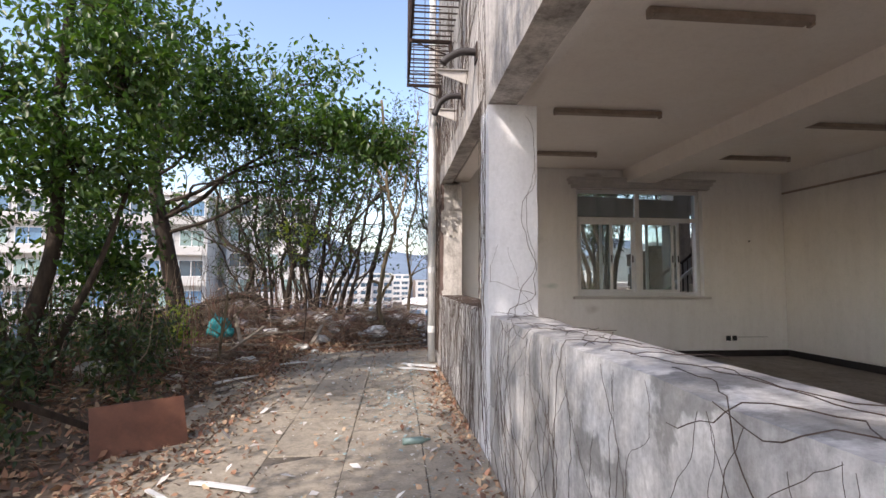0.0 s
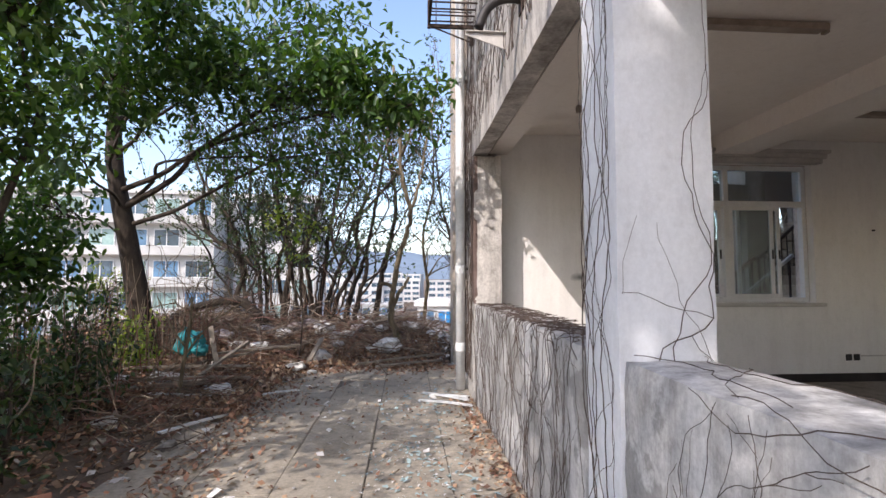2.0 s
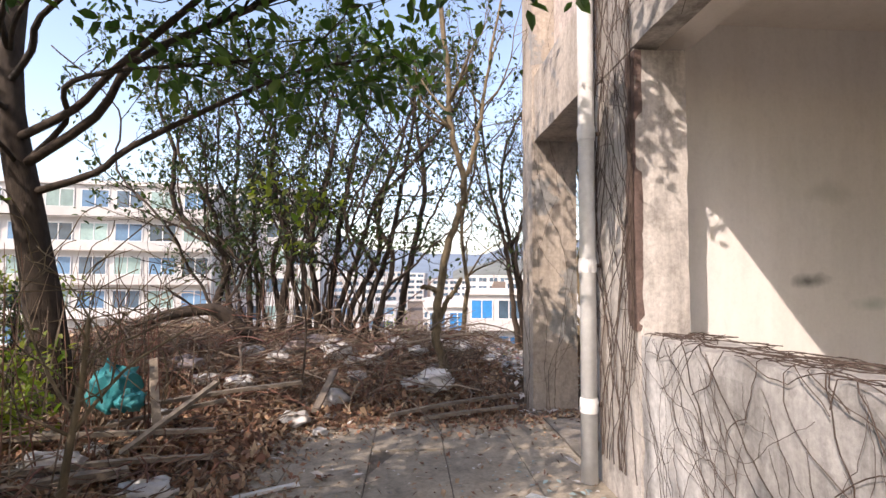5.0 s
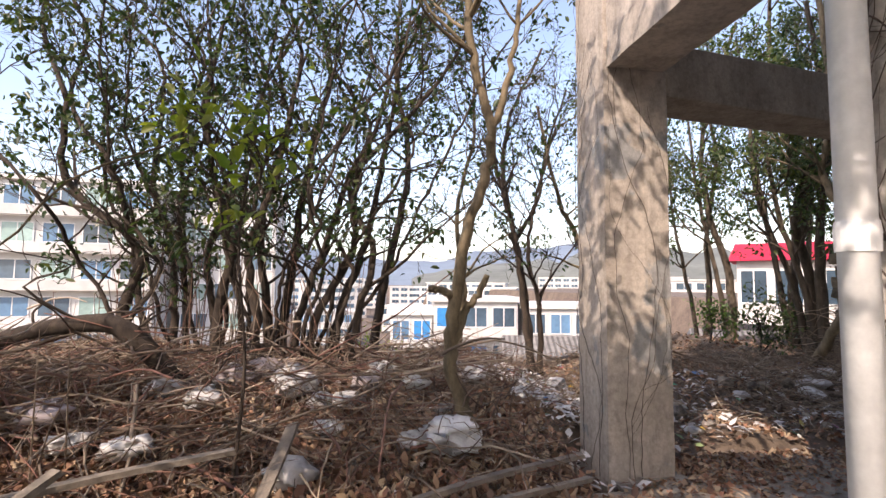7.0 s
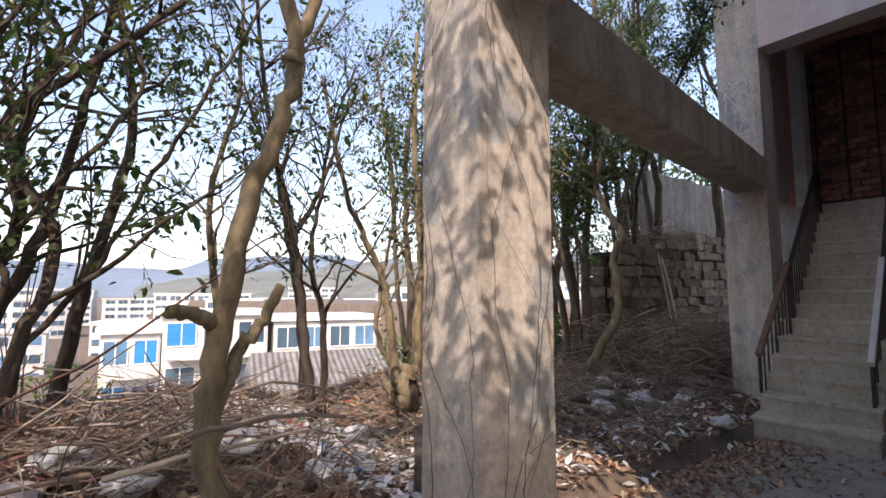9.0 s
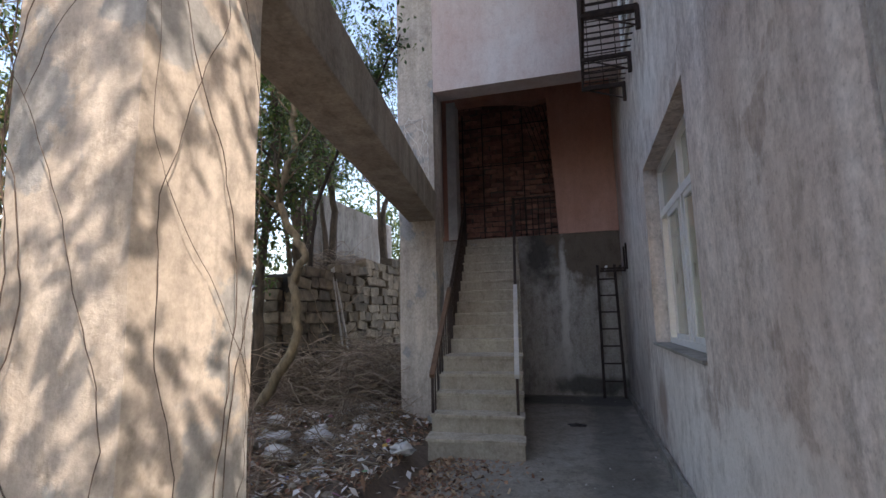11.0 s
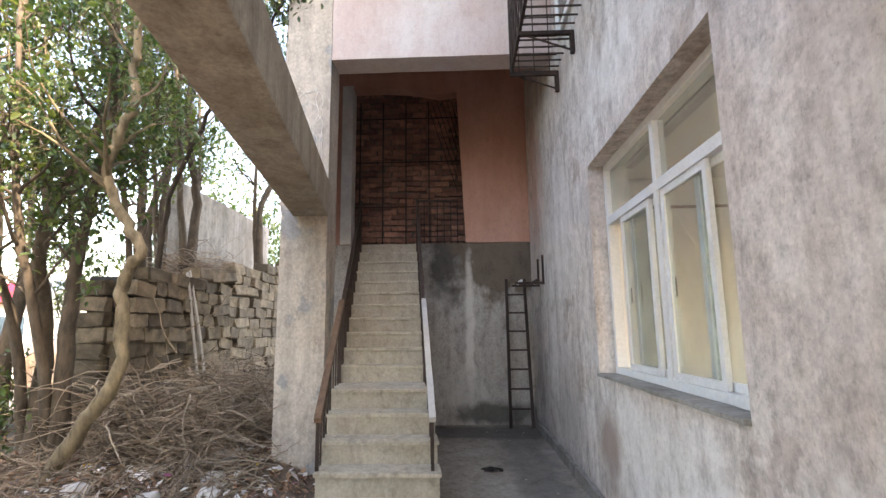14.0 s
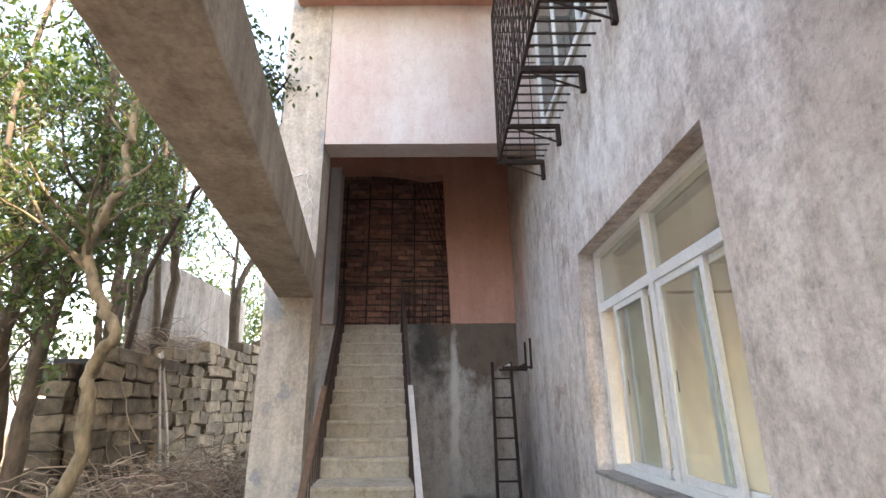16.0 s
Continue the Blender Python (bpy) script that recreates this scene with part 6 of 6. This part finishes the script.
for _k, (_x, _y, _s) in enumerate(((-1.65, 12.6, 0.2), (-1.95, 12.25, 0.17), (-1.35, 12.3, 0.14), (-2.9, 11.2, 0.16), (-0.75, 11.9, 0.12), (-1.8, 12.75, 0.14))):
    crumpled("plastic_sheet", _x, _y, _s, M["sheet"], "crumpled dirty pinkish plastic sheet on the heap", "plastic sheet", 0.5, 30 + _k, 0.08)
crumpled("torn_net", -2.75, 9.5, 0.17, M["teal"], "heap of torn teal plastic netting", "netting", 1.0, 71, 0.28)
crumpled("torn_net", -2.55, 9.4, 0.1, M["teal"], "scrap of torn teal plastic netting", "netting", 0.8, 72, 0.3)
crumpled("torn_net", -4.5, 5.6, 0.2, M["teal"], "torn green netting in the undergrowth", "netting", 0.7, 73)
_rub = random.Random(3)
for _k in range(46):
    _x, _y = _rub.choice(((_rub.uniform(-3, 0.8), _rub.uniform(10.5, 13)), (_rub.uniform(1.5, 5), _rub.uniform(11.5, 13)), (_rub.uniform(-3.2, -1.7), _rub.uniform(6.5, 10))))
    crumpled("rubble_lump", _x, _y, _rub.uniform(0.035, 0.09), M["slab"] if _k % 2 else M["damp"], "broken lump of mortar on the ground", "rubble", 0.7, 80 + _k)
# A flattened dark lump stands in for a dark spot on the floor.
crumpled("rag", 6.6, 9.75, 0.11, M["dark"], "flat dark piece for the dark spot on the passage floor", "rag", 0.12, 91)
crumpled("tree_stump", 2.35, 13.6, 0.18, M["barklight"], "pale cut tree stump", "stump", 1.2, 92)


def plank(name, a, b, w, h, mat, label, cat="plank", group="loose planks"):
    """A worn plank or strip from a to b, lying on what is under it."""
    a, b = Vector(a), Vector(b)
    L = (b - a).length
    bm = bmesh.new()
    n = 8
    rng = random.Random(int(a.x * 100 + b.y * 77))
    for k in range(n):
        box(bm, L * k / n, L * (k + 1) / n, -w / 2, w / 2, 0, h)
    bmesh.ops.remove_doubles(bm, verts=bm.verts, dist=1e-4)
    bow = rng.uniform(-0.02, 0.02)
    for v in bm.verts:
        t = v.co.x / L
        v.co.y += bow * L * math.sin(math.pi * t) + rng.uniform(-0.003, 0.003)
        v.co.z += 0.01 * L * math.sin(math.pi * t)
        if t < 0.01 or t > 0.99:
            v.co.x += rng.uniform(-0.03, 0.03)
    ob = part(name, bm, mat)
    d = b - a
    ob.matrix_world = Matrix.Translation(a) @ d.to_track_quat("X", "Z").to_matrix().to_4x4()
    return tagged(ob, label, cat, group)


STRIP = "broken white plastic strip on the ground"
for a, b in (((-1.05, 4.09, 0.0), (-0.64, 3.93, 0.0)), ((-2.61, 8.18, 0.12), (-2.0, 8.36, 0.05)), ((-1.56, 8.58, 0.0), (-1.17, 8.8, 0.0)), ((-1.93, 6.99, 0.05), (-1.57, 7.8, 0.0)), ((0.29, 8.2, 0.0), (0.84, 7.92, 0.0)), ((0.34, 8.56, 0.0), (0.84, 8.06, 0.02)), ((0.5, 8.42, 0.0), (0.86, 8.22, 0.02))):
    plank("plastic_strip", a, b, 0.035, 0.02, M["pvc"], STRIP, "plastic strip", "white strips")
plank("plastic_strip", (-1.3, 4.0, 0.0), (-0.95, 3.7, 0.0), 0.03, 0.015, M["pvc"], STRIP, "plastic strip", "white strips")
WOOD = "weathered grey timber on the rubbish"
for a, b, w in (((-2.9, 9.7, 0.25), (-1.5, 10.5, 0.32), 0.06), ((-0.6, 10.25, 0.05), (0.75, 10.75, 0.12), 0.05), ((-0.3, 10.2, 0.03), (0.7, 10.5, 0.06), 0.04), ((-2.4, 9.0, 0.15), (-2.1, 9.9, 0.45), 0.05), ((-3.4, 9.0, 0.25), (-1.9, 9.35, 0.2), 0.05), ((-2.9, 8.5, 0.2), (-1.8, 9.0, 0.12), 0.045), ((-1.3, 10.2, 0.12), (-1.2, 10.75, 0.4), 0.07), ((-3.0, 9.4, 0.15), (-2.0, 9.9, 0.3), 0.04), ((-2.3, 9.3, 0.2), (-2.55, 9.7, 0.7), 0.06)):
    plank("timber", a, b, w, 0.03, M["wood"], WOOD)
plank("timber", (-3.1, 8.3, 0.1), (-2.2, 8.75, 0.12), 0.09, 0.05, M["wood"], WOOD)
plank("leaning_pole", (-3.1, 3.9, 0.9), (-2.1, 5.0, 0.05), 0.06, 0.05, M["bark"], "dark pole leaning in the undergrowth", "pole")
plank("leaning_pole", (8.6, 13.9, 0.25), (8.3, 14.08, 2.3), 0.03, 0.03, M["aluin"], "thin grey metal pole leaning on the stone wall", "pole", "leaning poles")
plank("leaning_pole", (8.8, 13.9, 0.25), (8.35, 14.08, 2.35), 0.03, 0.03, M["aluin"], "thin grey metal pole leaning on the stone wall", "pole", "leaning poles")
plank("log", (1.05, 11.35, 0.1), (1.55, 12.1, 0.35), 0.07, 0.06, M["bark"], "dark broken log on the litter", "log")
_bd = part("board", boxes((0, 0.66, -0.012, 0.012, 0, 0.40), bevel=0.004), M["board"])
_bd.matrix_world = pose(-1.97, 4.58, -0.015, -28, 0, 36)
tagged(_bd, "reddish brown veneered board propped in the weeds", "board")
_bo = part("bottle", tube(bmesh.new(), [(0, 0, 0), (0.16, 0, 0), (0.19, 0, 0), (0.23, 0, 0)], [0.028, 0.028, 0.012, 0.011], 12), M["citygreen"], smooth=True)
_bo.matrix_world = pose(0.30, 4.75, 0.024, 0, 0, 12)
tagged(_bo, "small green plastic bottle on the slabs", "bottle")
_ra = np.random.default_rng(8)
_sh = np.concatenate([np.column_stack([_ra.normal(0.45, 0.3, 260), _ra.normal(8.0, 0.5, 260)]), np.column_stack([_ra.normal(0.3, 0.35, 420), _ra.normal(6.4, 1.0, 420)])])
_sh = _sh[_sh[:, 0] < XF - 0.05]
flakes("glass_shards", _ra, _sh, 0.05, M["shard"], "scattered shards of broken greenish glass", 0.15, 0.006)
flakes("grit", _ra, keep(np.concatenate([np.column_stack([_ra.normal(0.35, 0.35, 700), _ra.uniform(3.5, 8.2, 700)]), spots(500, -1.5, 0.9, 1, 10), spots(160, 1.2, 8.9, 9.0, 11.0)])), 0.03, M["scrap"], "pale grit and plaster crumbs on the slabs", 0.2, 0.004)

# ---- paving slabs ----
_sl = []
_q = random.Random(17)
for _k in range(6):
    _bm = bmesh.new()
    box(_bm, 0.003, 0.583, 0.003, 0.976, -0.05, 0.0, 0.006)
    for _v in _bm.verts:
        _v.co.z += _q.uniform(-0.004, 0.003)
    _me = bpy.data.meshes.new("slab")
    _bm.to_mesh(_me)
    _bm.free()
    _me.materials.append(M["slab"])
    _sl.append(_me)
for _i in range(5):
    for _j in range(17):
        _x = -1.89 + 0.587 * _i
        if _x + 0.58 < -1.6:
            continue
        _o = new("slab", _q.choice(_sl))
        _o.parent = _path
        _w = 0.5 if _x + 0.587 > XF else 1
        _o.matrix_basis = pose(_x, -6.2 + 0.98 * _j + (0.3 if _i % 2 else 0), -0.004 + _q.uniform(-0.005, 0.003), _q.uniform(-0.5, 0.5), _q.uniform(-0.5, 0.5), 0) @ Matrix.Diagonal((min(1, (XF - 0.005 - _x) / 0.58), 1, 1, 1))

# ---- the town below the slope ----
def block(name, x, y, z0, w, d, h, storeys, cols, yaw, label, glassm, balcony=False, roof="flat"):
    """A house: walls, windows with panes, sills or balconies, and a roof."""
    b = empty(name, pose(x, y, z0, 0, 0, yaw), label, "building")
    part("wall", boxes((-w / 2, w / 2, 0, d, 0, h)), M["citywall"], b)
    if roof == "flat":
        part("roof", boxes((-w / 2 - 0.3, w / 2 + 0.3, -0.3, d + 0.3, h, h + 0.4)), M["citywall"], b)
    else:
        bm = bmesh.new()
        v = [bm.verts.new(p) for p in ((-w / 2 - 0.5, -0.6, h), (w / 2 + 0.5, -0.6, h), (w / 2 + 0.5, d + 0.6, h), (-w / 2 - 0.5, d + 0.6, h), (-w / 2 - 0.2, d / 2, h + d * 0.28), (w / 2 + 0.2, d / 2, h + d * 0.28))]
        for f in ((0, 1, 5, 4), (2, 3, 4, 5), (1, 2, 5), (3, 0, 4), (3, 2, 1, 0)):
            bm.faces.new([v[i] for i in f])
        part("roof", bm, M["redroof"] if roof == "red" else M["tile"], b)
    sh, cw = h / storeys, w / cols
    for s in range(storeys):
        for c in range(cols):
            x0, x1 = -w / 2 + cw * (c + 0.12), -w / 2 + cw * (c + 0.88)
            z1, z2 = sh * (s + 0.34), sh * (s + 0.84)
            wn = part("window", boxes((x0, x1, -0.06, -0.02, z1, z2)), glassm[(s + c) % len(glassm)], b)
            part("frame", boxes((x0 - 0.08, x1 + 0.08, -0.09, -0.065, z2, z2 + 0.09), (x0 - 0.08, x1 + 0.08, -0.09, -0.065, z1 - 0.09, z1), ((x0 + x1) / 2 - 0.04, (x0 + x1) / 2 + 0.04, -0.09, -0.065, z1, z2), (x0 - 0.08, x0, -0.09, -0.065, z1, z2), (x1, x1 + 0.08, -0.09, -0.065, z1, z2)), M["alu"], wn)
        if balcony:
            part("balcony", boxes((-w / 2 + 0.3, w / 2 - 0.3, -0.9, -0.1, sh * s + 0.1, sh * s + 0.2), (-w / 2 + 0.3, w / 2 - 0.3, -0.9, -0.8, sh * s + 0.2, sh * s + 0.95)), M["citywall"], b)
    return b


G = M["citygreen"]
block("apartment_building", -33, 54, -9, 27, 9, 19.0, 6, 9, 6, "white apartment block with glazed green and blue balconies", [G, M["cityblue"], M["cityglass"]], True)
block("apartment_building", -14.5, 60, -10, 9, 9, 20.5, 7, 3, 3, "pale apartment block behind the thicket", [M["cityglass"], G], False)
block("house", 8.0, 47, -9.0, 6.8, 7, 9.0, 3, 3, -6, "white house with glazed balconies and bright blue panels", [M["cityglass"], M["cityglass"], M["cityvivid"]], True)
block("house", 2.9, 48, -10, 3.4, 6, 8.9, 3, 2, -4, "white house with blue windows", [M["cityblue"], M["cityvivid"]], True)
block("house", 15.8, 46, -9.5, 8, 7, 9.0, 3, 4, -10, "white house with a flat roof", [M["cityglass"], M["cityblue"]], False)
block("house", 27.4, 37.2, -1.2, 6, 5, 4.4, 1, 3, -42, "white house with a bright red roof", [M["cityglass"]], False, "red")
block("house", 10.6, 29.0, -9.0, 9.5, 8, 5.4, 2, 3, -12, "low house with a grey tiled roof", [M["cityglass"]], False, "tile")
block("house", 21, 30, -8.8, 9, 6, 6.0, 2, 3, -30, "low house with a grey tiled roof and pale walls", [M["cityglass"]], False, "tile")
_q = random.Random(12)
for _k in range(46):
    _a = radians(_q.uniform(-24, 62))
    _d = _q.uniform(90, 330)
    _x, _y = math.sin(_a) * _d, 8 + math.cos(_a) * _d
    _st = _q.choice((4, 5, 6, 7))
    _w = _q.uniform(12, 30)
    block("apartment_building", _x, _y, _q.uniform(-7, -1) + (_d - 90) * 0.035 + max(0, _a) * 5 - _st * 3.0, _w, 9, _st * 3.0, _st, int(_w / 4), -math.degrees(_a) + _q.uniform(-20, 20), "distant white apartment block in the town", [M["cityglass"], M["cityblue"] if _k % 4 == 0 else M["cityglass"]])


def ridge(name, dist, a0, a1, base, height, seed, mat, label):
    """A far line of hills as a curved ridge with depth."""
    v, f, n = [], [], 120
    for k in range(n + 1):
        a = radians(a0 + (a1 - a0) * k / n)
        h = height * (0.55 + 0.45 * noise.noise(Vector((k * 0.045, seed, 0))) + 0.10 * noise.noise(Vector((k * 0.3, seed, 3)))) * math.sin(math.pi * min(1, max(0.0, (k + 6) / (n + 12)))) ** 0.5
        for dd, hh in ((0, base), (150, base + h * 0.6), (320, base + h), (700, base)):
            v.append((math.sin(a) * (dist + dd), math.cos(a) * (dist + dd), hh))
    for k in range(n):
        for j in range(3):
            f.append((k * 4 + j, k * 4 + j + 4, k * 4 + j + 5, k * 4 + j + 1))
    return structure(link_mesh(name, v, f, mat, smooth=True), label, "hills")


ridge("backdrop_hills", 1300, -60, 80, -20, 270, 2.0, M["hill"], "skyline hills with haze blue put into their colour")
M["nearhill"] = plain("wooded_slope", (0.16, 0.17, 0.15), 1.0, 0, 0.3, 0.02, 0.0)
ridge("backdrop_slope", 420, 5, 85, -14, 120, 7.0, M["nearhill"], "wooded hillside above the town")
